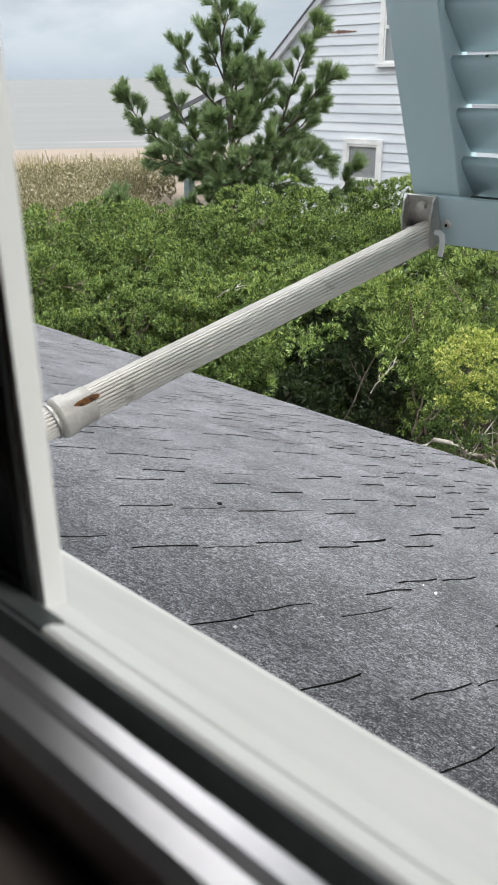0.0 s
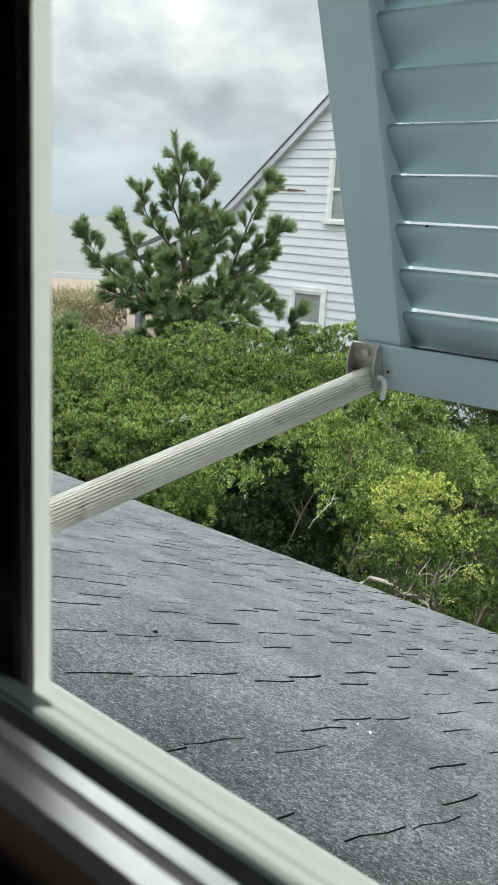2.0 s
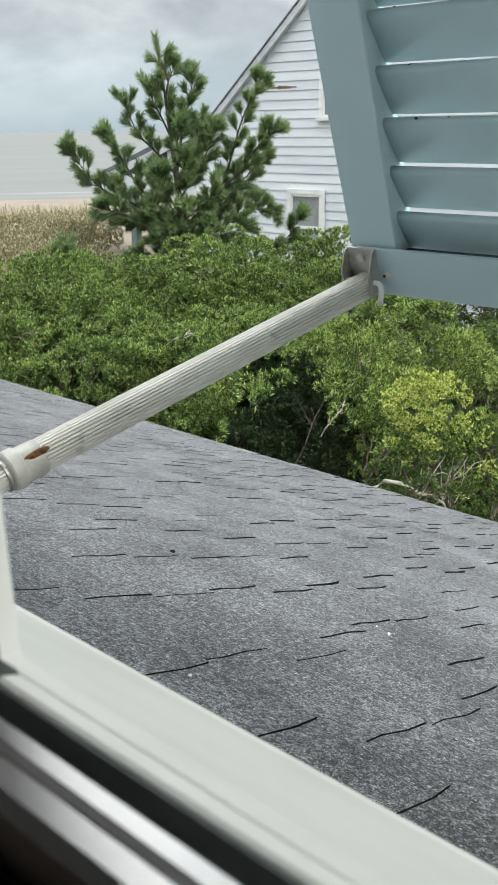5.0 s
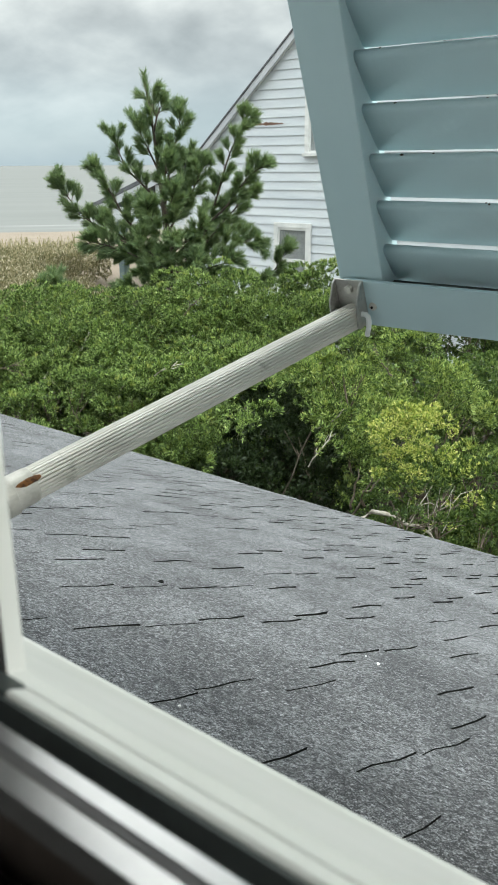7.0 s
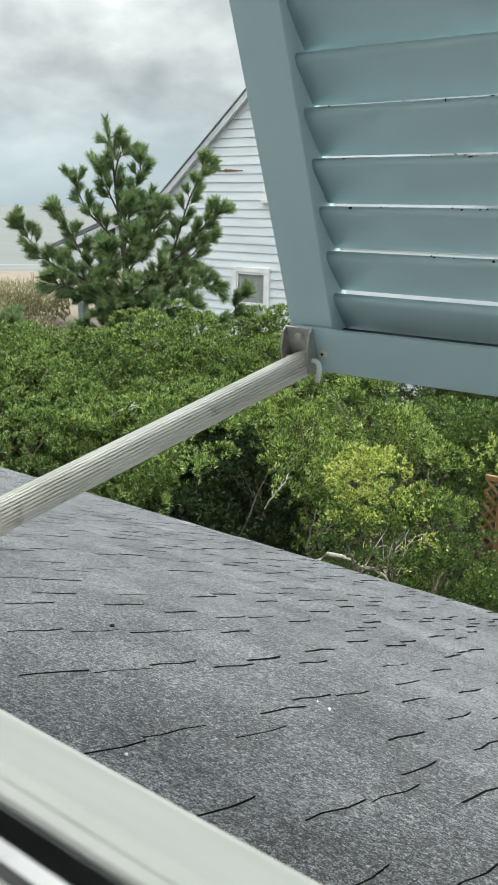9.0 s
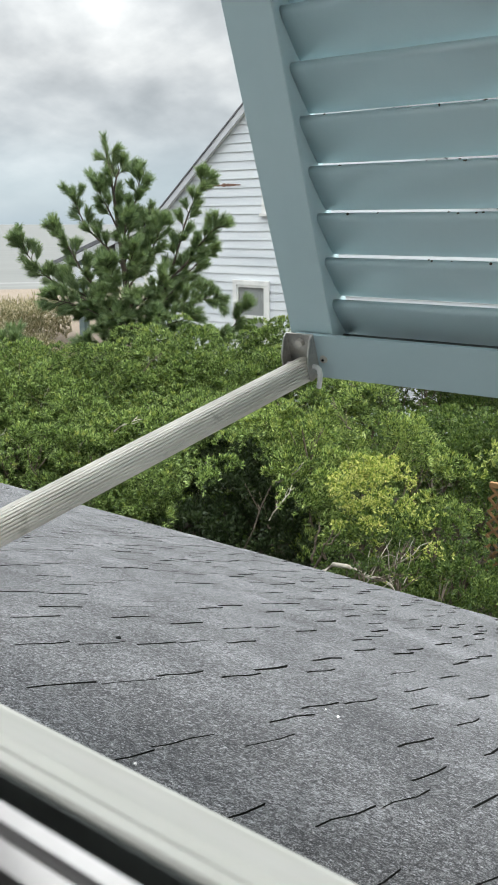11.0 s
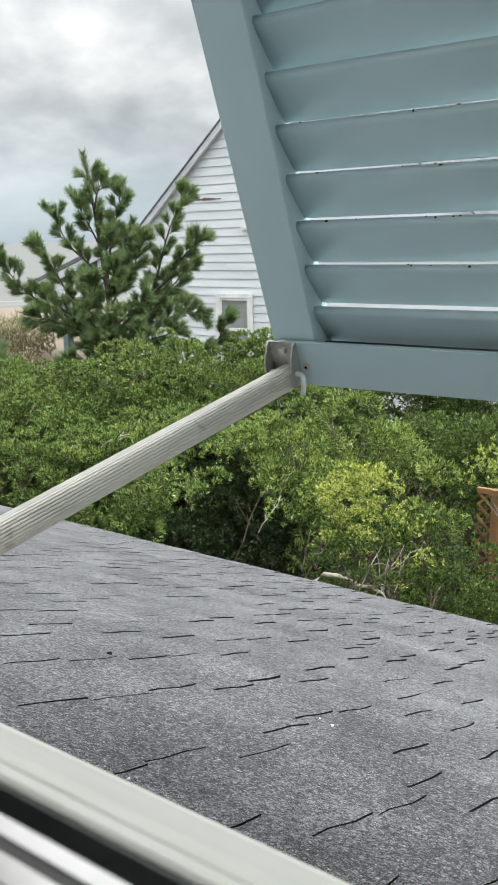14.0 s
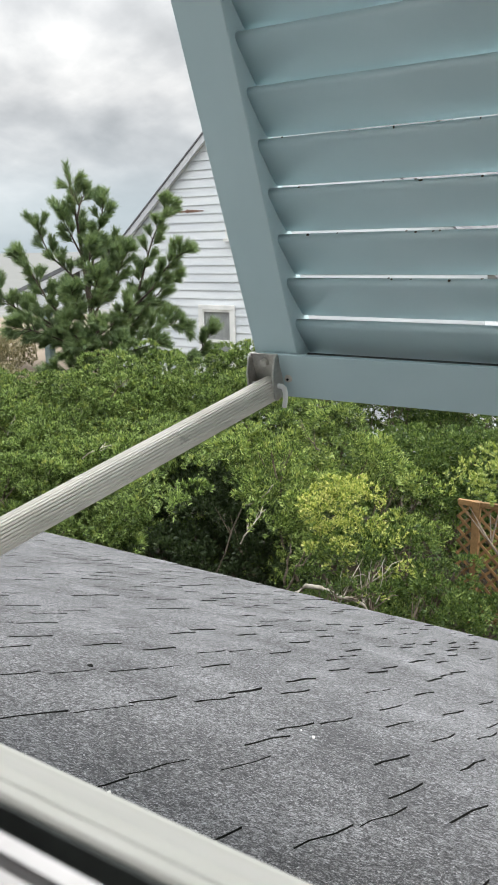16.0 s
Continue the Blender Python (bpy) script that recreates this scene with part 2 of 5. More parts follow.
def ground_material():
    m, t, b = principled("ground_cover")
    g = t.nodes.new("ShaderNodeNewGeometry")
    s = t.nodes.new("ShaderNodeSeparateXYZ")
    t.links.new(g.outputs["Position"], s.inputs[0])
    way = math_node(t, "ADD", math_node(t, "MULTIPLY", s.outputs[0], -0.77), math_node(t, "MULTIPLY", s.outputs[1], 0.64))
    ns = node(t, "ShaderNodeTexNoise", Scale=0.35, Detail=5.0, Roughness=0.65)
    fn = node(t, "ShaderNodeTexNoise", Scale=9.0, Detail=4.0, Roughness=0.7)
    for n in (ns, fn):
        t.links.new(g.outputs["Position"], n.inputs["Vector"])
    litter = ramp(t, fn.outputs[0], [(0.3, (0.022, 0.018, 0.012)), (0.7, (0.085, 0.068, 0.045))])
    sand = ramp(t, math_node(t, "ADD", math_node(t, "MULTIPLY", ns.outputs[0], 0.6), math_node(t, "MULTIPLY", fn.outputs[0], 0.4)),
                [(0.3, (0.17, 0.135, 0.10)), (0.7, (0.25, 0.205, 0.16))])
    edge = math_node(t, "ADD", way, math_node(t, "MULTIPLY", ns.outputs[0], 6.0))
    t.links.new(mix_rgb(t, ramp(t, math_node(t, "DIVIDE", edge, 60.0), [(0.36, (0, 0, 0)), (0.42, (1, 1, 1))]), litter, sand), b.inputs["Base Color"])
    b.inputs["Roughness"].default_value = 0.95
    bp = node(t, "ShaderNodeBump", Strength=0.5, Distance=0.05)
    t.links.new(fn.outputs[0], bp.inputs["Height"])
    t.links.new(bp.outputs[0], b.inputs["Normal"])
    return m


def sea_material():
    m, t, b = principled("grey_sea")
    g = t.nodes.new("ShaderNodeNewGeometry")
    s = t.nodes.new("ShaderNodeSeparateXYZ")
    t.links.new(g.outputs["Position"], s.inputs[0])
    way = math_node(t, "ADD", math_node(t, "MULTIPLY", s.outputs[0], -0.77), math_node(t, "MULTIPLY", s.outputs[1], 0.64))
    along = math_node(t, "ADD", math_node(t, "MULTIPLY", s.outputs[0], 0.64), math_node(t, "MULTIPLY", s.outputs[1], 0.77))
    c = t.nodes.new("ShaderNodeCombineXYZ")
    t.links.new(way, c.inputs[0])
    t.links.new(math_node(t, "MULTIPLY", along, 0.12), c.inputs[1])
    wv = node(t, "ShaderNodeTexNoise", Scale=0.09, Detail=5.0, Roughness=0.6)
    t.links.new(c.outputs[0], wv.inputs["Vector"])
    near = ramp(t, math_node(t, "DIVIDE", way, 300.0), [(0.30, (1, 1, 1)), (0.335, (0.55, 0.55, 0.55)), (0.46, (0.14, 0.14, 0.14)), (0.8, (0, 0, 0))])
    foam = ramp(t, math_node(t, "MULTIPLY_ADD", near, 0.215, wv.outputs[0]), [(0.72, (0, 0, 0)), (0.84, (1, 1, 1))])
    water = ramp(t, wv.outputs[0], [(0.3, (0.135, 0.14, 0.135)), (0.7, (0.165, 0.17, 0.163))])
    t.links.new(mix_rgb(t, foam, water, (0.25, 0.25, 0.246)), b.inputs["Base Color"])
    b.inputs["Roughness"].default_value = 0.7
    b.inputs["Specular IOR Level"].default_value = 0.2
    bp = node(t, "ShaderNodeBump", Strength=0.4, Distance=0.6)
    t.links.new(wv.outputs[0], bp.inputs["Height"])
    t.links.new(bp.outputs[0], b.inputs["Normal"])
    return m


# ---- mesh helpers ----
def mesh_object(name, verts, faces, material, parent=None, smooth=False):
    me = bpy.data.meshes.new(name)
    me.from_pydata([tuple(v) for v in verts], [], [tuple(f) for f in faces])
    me.materials.append(material)
    if smooth:
        me.shade_smooth()
    me.update()
    ob = new(name, me)
    ob.parent = parent
    return ob


def quads_object(name, verts, material, parent=None):
    """Many loose four-cornered leaves: verts is an (n, 4, 3) array."""
    v = np.asarray(verts, dtype=np.float32).reshape(-1, 3)
    n = len(v) // 4
    me = bpy.data.meshes.new(name)
    me.vertices.add(len(v))
    me.vertices.foreach_set("co", v.ravel())
    me.loops.add(len(v))
    me.loops.foreach_set("vertex_index", np.arange(len(v), dtype=np.int32))
    me.polygons.add(n)
    me.polygons.foreach_set("loop_start", np.arange(0, len(v), 4, dtype=np.int32))
    me.materials.append(material)
    me.update(calc_edges=True)
    me.validate()
    ob = new(name, me)
    ob.parent = parent
    return ob


def part(name, bm, material, parent=None, label="", smooth=False):
    me = bpy.data.meshes.new(name)
    bmesh.ops.recalc_face_normals(bm, faces=bm.faces)
    bm.to_mesh(me)
    bm.free()
    me.materials.append(material)
    if smooth:
        me.shade_smooth()
    ob = new(name, me)
    ob.parent = parent
    if label:
        tagged(ob, label)
    return ob


def empty(name, label, category, group="", kind="", at=(0, 0, 0)):
    ob = new(name)
    ob.empty_display_size = 0.1
    ob.location = at
    return tagged(ob, label, category, group, kind)


def box(lo, hi, bevel=0.0, bm=None, m=None):
    bm = bm or bmesh.new()
    lo, hi = Vector(lo), Vector(hi)
    c, s = (lo + hi) / 2, hi - lo
    mat = Matrix.Translation(c) @ Matrix.Diagonal((*s, 1))
    r = bmesh.ops.create_cube(bm, size=1.0, matrix=(m or Matrix()) @ mat)
    if bevel:
        edges = list({e for v in r["verts"] for e in v.link_edges})
        bmesh.ops.bevel(bm, geom=edges, offset=bevel, segments=2, affect="EDGES", profile=0.6)
    return bm


def prism(profile, x0, x1, bm=None):
    """A closed (y, z) outline drawn along x."""
    bm = bm or bmesh.new()
    a = [bm.verts.new((x0, y, z)) for y, z in profile]
    b = [bm.verts.new((x1, y, z)) for y, z in profile]
    bm.faces.new(a), bm.faces.new(b[::-1])
    for i in range(len(a)):
        j = (i + 1) % len(a)
        bm.faces.new((a[i], b[i], b[j], a[j]))
    return bm


def tube(points, radii, sides=8, bm=None, flute=0.0, caps=True):
    """A round, tapering tube along points. flute sinks every fifth corner into a groove."""
    bm = bm or bmesh.new()
    rings, n = [], len(points)
    points = [Vector(p) for p in points]
    ref = Vector((0.13, 0.21, 0.97))
    for i, p in enumerate(points):
        d = (points[min(i + 1, n - 1)] - points[max(i - 1, 0)]).normalized()
        u = d.cross(ref if abs(d.dot(ref)) < 0.95 else Vector((1, 0, 0))).normalized()
        v = d.cross(u)
        ring = []
        for k in range(sides):
            a = 2 * math.pi * k / sides
            r = radii[i] - (flute if k % 5 == 4 else 0.0)
            ring.append(bm.verts.new(p + (u * math.cos(a) + v * math.sin(a)) * r))
        rings.append(ring)
    for r0, r1 in zip(rings, rings[1:]):
        for k in range(sides):
            bm.faces.new((r0[k], r0[(k + 1) % sides], r1[(k + 1) % sides], r1[k]))
    if caps:
        bm.faces.new(rings[0][::-1]), bm.faces.new(rings[-1])
    return bm


def bend(a, b, sag=0.1, steps=6, rng=random, jitter=0.0):
    """Points from a to b along a bowed line."""
    a, b = Vector(a), Vector(b)
    pts = []
    for i in range(steps + 1):
        s = i / steps
        p = a.lerp(b, s) + Vector((0, 0, -sag * 4 * s * (1 - s)))
        if 0 < i < steps:
            p += Vector([rng.uniform(-jitter, jitter) for _ in range(3)])
        pts.append(p)
    return pts


# ---- large structure: ground, sea, our wall and room ----
COAST = Vector((-0.77, 0.64, 0))
GROUND = 0.4


def ground_height(x, y):
    s = -0.77 * x + 0.64 * y
    z = GROUND
    z += 1.2 * math.exp(-((s - 27) / 7.0) ** 2)
    if s > 38:
        z -= min((s - 38) / 54.0, 1.15) * 2.6
    return z + 0.12 * noise.noise((x * 0.22, y * 0.22, 0))


def make_ground():
    def steps(far):
        a = [i * 1.5 for i in range(0, 41)]
        while a[-1] < far:
            a.append(a[-1] * 1.35)
        return sorted({-v for v in a} | set(a))
    ax, ay = steps(4500), steps(4500)
    verts = []
    for y in ay:
        for x in ax:
            s = -0.77 * x + 0.64 * y
            verts.append((x, y, ground_height(x, y) if s < 130 else -6.0))
    w = len(ax)
    faces = [(j * w + i, j * w + i + 1, (j + 1) * w + i + 1, (j + 1) * w + i) for j in range(len(ay) - 1) for i in range(w - 1)]
    g = mesh_object("ground", verts, faces, ground_material(), smooth=True)
    tagged(g, "sandy ground with dark leaf litter running out to the beach", "ground", kind="structure")
    side = Vector((0.64, 0.77, 0))
    ds = [88, 92, 96, 100, 106, 114, 124, 140, 160, 200, 260, 360, 520, 800, 1300, 2200, 3400, 4900]
    ls = [-4800, -2200, -1000, -500, -250] + [i * 12 for i in range(-15, 16)] + [250, 500, 1000, 2200, 4800]
    verts = []
    for d in ds:
        for l in ls:
            swell = 0.22 * math.sin(d * 0.42 + 0.9 * noise.noise((l * 0.02, d * 0.01, 3))) if d < 160 else 0.0
            p = COAST * d + side * l
            verts.append((p.x, p.y, -1.95 + swell))
    w = len(ls)
    faces = [(j * w + i, j * w + i + 1, (j + 1) * w + i + 1, (j + 1) * w + i) for j in range(len(ds) - 1) for i in range(w - 1)]
    tagged(mesh_object("sea", verts, faces, sea_material(), smooth=True), "flat grey ocean with white surf along the shore", "sea", kind="structure")


make_ground()

WALL_IN, WALL_OUT = -0.345, -0.185


def make_room():
    def wall(name, lo, hi, mat, label):
        ob = part(name, box(lo, hi), mat)
        return tagged(ob, label, "wall", kind="structure")
    # the window opening runs from x -0.75 to 0.62 and z 4.30 to 5.75
    for i, (lo, hi) in enumerate([((-6, WALL_IN, 0), (-0.75, WALL_OUT, 6.4)), ((0.62, WALL_IN, 0), (5, WALL_OUT, 6.4)),
                                  ((-0.75, WALL_IN, 0), (0.62, WALL_OUT, 4.24)), ((-0.75, WALL_IN, 5.75), (0.62, WALL_OUT, 6.4))]):
        wall(f"wall_front_{i + 1}", lo, hi, siding_near, "pale painted outer wall around the window")
    wall("wall_back", (-3.2, -4.3, 2.9), (3.2, -4.15, 5.9), room_paint, "plain wall of the unlit room")
    wall("wall_left", (-3.35, -4.3, 2.9), (-3.2, WALL_IN, 5.9), room_paint, "plain wall of the unlit room")
    wall("wall_right", (3.2, -4.3, 2.9), (3.35, WALL_IN, 5.9), room_paint, "plain wall of the unlit room")
    tagged(part("floor", box((-3.35, -4.3, 2.85), (3.35, WALL_IN, 2.98)), room_floor), "dark board floor of the unlit room", "floor", kind="structure")
    tagged(part("ceiling", box((-3.35, -4.3, 5.9), (3.35, WALL_IN, 6.0)), room_paint), "plain ceiling of the unlit room", "ceiling", kind="structure")
    tagged(mesh_object("house_roof", [(-6, -0.1, 6.42), (5, -0.1, 6.42), (5, -4.6, 8.2), (-6, -4.6, 8.2), (-6, -0.1, 6.36), (5, -0.1, 6.36), (5, -4.6, 8.14), (-6, -4.6, 8.14)],
                       [(0, 1, 2, 3), (7, 6, 5, 4), (0, 4, 5, 1), (2, 6, 7, 3), (1, 5, 6, 2), (0, 3, 7, 4)], roof_dark),
           "dark shingled roof above the window", "roof", kind="structure")


make_room()


# ---- the window ----
def make_window():
    win = empty("window_1", "open sliding window with white vinyl frame and tracks", "window", kind="structure", at=(0, -0.31, 4.36))
    inv = Matrix.Translation((0, 0.31, -4.36))

    def add(name, bm, mat, label="", smooth=False):
        bm.transform(inv)
        return part(name, bm, mat, win, label, smooth)
    x0, x1 = -0.745, 0.615
    # sloping outer sill, its inner lip, the groove and the two glossy tracks
    add("sill", prism([(-0.185, 4.240), (-0.187, 4.2535), (-0.191, 4.2555), (-0.303, 4.3645), (-0.309, 4.3685), (-0.3120, 4.3700), (-0.3120, 4.240)], x0, x1), vinyl, "sloping white vinyl sill")
    add("lip", prism([(-0.3122, 4.30), (-0.3122, 4.3698), (-0.3145, 4.3712), (-0.3178, 4.3726), (-0.3190, 4.3718), (-0.3190, 4.30)], -0.1600, x1), vinyl)
    add("groove", prism([(-0.3193, 4.30), (-0.3193, 4.3712), (-0.3200, 4.3712), (-0.3205, 4.352), (-0.3265, 4.350), (-0.3265, 4.30)], x0, x1), recess_shade_tone, "dark groove between the tracks")
    add("track", prism([(-0.327, 4.30), (-0.327, 4.3715), (-0.3283, 4.3742), (-0.3322, 4.3740), (-0.3333, 4.3715), (-0.3333, 4.30)], x0, x1), track_vinyl, "glossy white track")
    add("track", prism([(-0.3336, 4.30), (-0.3336, 4.3700), (-0.3348, 4.3730), (-0.3400, 4.3725), (-0.3428, 4.3695), (-0.3428, 4.30)], x0, x1), track_vinyl, "glossy white track")
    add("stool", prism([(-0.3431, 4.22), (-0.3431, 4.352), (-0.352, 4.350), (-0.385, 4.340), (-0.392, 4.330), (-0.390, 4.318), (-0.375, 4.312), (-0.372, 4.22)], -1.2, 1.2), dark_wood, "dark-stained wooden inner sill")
    add("jamb", box((0.595, -0.335, 4.30), (0.62, -0.188, 5.75), 0.002), vinyl)
    add("jamb", box((-0.75, -0.298, 4.30), (-0.725, -0.188, 5.75), 0.002), vinyl)
    add("head", box((-0.724, -0.335, 5.715), (0.594, -0.188, 5.75), 0.002), vinyl)
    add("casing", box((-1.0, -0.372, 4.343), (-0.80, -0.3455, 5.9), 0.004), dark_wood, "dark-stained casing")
    # white reveal of the closed half, seen edge on, with the dark channel in front of it
    bm = bmesh.new()
    ring = [(-0.1700, -0.3112), (-0.1757, -0.3015), (-0.1870, -0.3015), (-0.1735, -0.3112)]
    ends = [[bm.verts.new((x, y, z)) for x, y in ring] for z in (4.3625, 5.712)]
    bm.faces.new(ends[0]), bm.faces.new(ends[1][::-1])
    for q in range(4):
        r = (q + 1) % 4
        bm.faces.new((ends[0][q], ends[1][q], ends[1][r], ends[0][r]))
    add("sash", bm, vinyl, "narrow white stile of the closed sash")
    add("gasket", box((-0.1780, -0.3122, 4.3625), (-0.1738, -0.3090, 5.712), 0.0008), sash_shade_tone, "dark grey glazing gasket")
    add("pane", box((-0.72, -0.3100, 4.371), (-0.1784, -0.3065, 5.71)), dark_pane, "opaque dark panel in place of glass mirroring the unlit room")
    # two added dark pieces hide the white sill; their colour holds its shade
    add("sash_foot", box((-0.72, -0.3122, 4.3560), (-0.1780, -0.3102, 4.3730), 0.0004), sash_shade_tone)
    add("sash_rail", box((-0.72, -0.3186, 4.3500), (-0.1605, -0.3126, 4.3716), 0.0006), sash_shade_tone, "added bottom rail of the closed sash, coloured dark for shade")
    return win


make_window()


# ---- the low roof under the window ----
ROOF_Z, ROOF_SLOPE, EAVE = 3.8799, -0.4060, 3.985
PITCH = 0.1555


def roof_z(y):
    return ROOF_Z + ROOF_SLOPE * y


def make_low_roof():
    x0, x1, y0 = -9.5, 4.0, -0.18
    roof = empty("roof", "low porch roof of weathered dark grey asphalt shingles", "roof", kind="structure", at=(0, 0, ROOF_Z))
    n = Vector((0, -ROOF_SLOPE, 1)).normalized()

    def slab(lo, hi, ya, yb):
        vs = [Vector((x, y, roof_z(y) - ROOF_Z)) + n * d for d in (lo, hi) for x, y in ((x0, ya), (x1, ya), (x1, yb), (x0, yb))]
        return vs, [(0, 3, 2, 1), (4, 5, 6, 7), (0, 1, 5, 4), (1, 2, 6, 5), (2, 3, 7, 6), (3, 0, 4, 7)]
    v, f = slab(-0.05, -0.011, y0, EAVE - 0.02)
    tagged(mesh_object("deck", v, f, deck_mat, roof), "dark felt under the shingles")
    bm = box((x0, EAVE - 0.05, roof_z(EAVE) - ROOF_Z - 0.20), (x1, EAVE - 0.022, roof_z(EAVE) - ROOF_Z - 0.012), 0.003)
    part("fascia", bm, trim_white, roof, "white fascia board")
    # slots between tabs, course by course, from the wall down
    slots = {0: [-0.44, -0.737, -1.02], 1: [-0.42, -0.673, -1.0, -1.257], 2: [-0.447, -0.733, -1.011, -1.241, -1.467],
             3: [-0.54, -0.758, -0.965, -1.22, -1.56], 4: [-0.43, -0.74, -0.988, -1.22, -1.458, -1.71], 5: [-0.655, -0.937, -1.197, -1.385, -1.567, -1.84],
             6: [-0.74, -1.01, -1.322, -1.636, -1.885, -2.166], 7: [-0.63, -0.848, -1.32, -1.554, -1.936, -2.2, -2.43], 8: [-0.772, -1.05, -1.268, -1.59, -2.155, -2.46],
             9: [-1.507, -1.935, -2.186], 10: [-1.622, -1.94, -2.16], 11: [-1.63, -2.13]}
    rng = random.Random(5)
    rest_v, rest_f, made = [], [], 0

    def tab(xa, xb, ya, yb, gap):
        """One shingle tab: thin slab, its lower edge riding on the course below."""
        ym = (ya + yb) / 2
        lift = rng.uniform(0.0052, 0.0078)
        wob = [rng.uniform(-0.002, 0.002) for _ in range(2)]
        out = []
        for low in (True, False):
            for x, g in ((xa, gap), (xb, -gap)):
                for y, h in ((ya - 0.004, 0.0005), (ya + 0.32 * (yb - ya), lift * 0.4), (ya + 0.66 * (yb - ya), lift * 0.75), (yb, lift)):
                    sk = 0.11 * (y - ym) + (0.0045 * math.sin(y * 75 + x * 31) if h > 0.001 else 0)
                    out.append(Vector((x + g + sk, y + (wob[0] if y == yb else 0), roof_z(y) - ROOF_Z)) + n * (-0.0105 if low else h))
        # low: a0..a3 b0..b3, high: +8; the three top faces come first
        faces = [(8 + i, 12 + i, 13 + i, 9 + i) for i in range(3)] + [(i, 8 + i, 9 + i, 1 + i) for i in range(3)]
        faces += [(4 + i, 5 + i, 13 + i, 12 + i) for i in range(3)] + [(3, 11, 15, 7), (0, 4, 12, 8)]
        return out, faces
    tabs = []
    k = -4
    while True:
        ya, yb = 0.362 + PITCH * k, 0.362 + PITCH * (k + 1)
        if ya > EAVE - 0.05:
            break
        yb = min(yb, EAVE)
        known = sorted(slots.get(k, []))
        cuts = []
        if known:
            x = known[0]
            while x > x0:
                x -= rng.choice((0.11, 0.16, 0.20, 0.25, 0.29, 0.36))
                cuts.append(max(x, x0))
            cuts = cuts[::-1] + known
            x = known[-1]
        else:
            x = x0
            cuts = [x0]
            x += rng.uniform(0, 0.3)
        while x < x1:
            x += rng.choice((0.11, 0.16, 0.20, 0.25, 0.29, 0.36))
            cuts.append(min(x, x1))
        for xa, xb in zip(cuts, cuts[1:]):
            if xb - xa > 0.02:
                tabs.append((xa, xb, ya, yb))
        k += 1
    near = sorted(tabs, key=lambda q: (q[0] + 0.7) ** 2 + (q[2] - 0.7) ** 2)
    close = set(near[:300])
    for q in tabs:
        wide = rng.random()
        gap = (0.0017 if q[2] < 0.6 else 0.0024 if q[2] < 0.8 else 0.0029 if q[2] < 1.6 else 0.0031 if q[2] < 2.6 else 0.0036) if wide < 0.95 else 0.0005
        if -3.5 < q[0] < -0.85 and gap > 0.001:
            gap *= 1.5 if q[2] < 0.95 else 1.5 if q[2] < 1.6 else 1.9
        v, f = tab(*q, gap)
        if q in close:
            ob = mesh_object("shingle", v, f, shingle_near, roof)
            ob.data.materials.append(cut_edge)
            for p in ob.data.polygons[3:]:
                p.material_index = 1
        else:
            b = len(rest_v)
            rest_v += v
            rest_f += [tuple(i + b for i in face) for face in f]
    rest = mesh_object("shingles", rest_v, rest_f, shingle_far, roof)
    rest.data.materials.append(cut_edge)
    for i, p in enumerate(rest.data.polygons):
        p.material_index = 1 if i % 11 >= 3 else 0
    tagged(rest, "weathered grey asphalt shingles", kind="stuff")


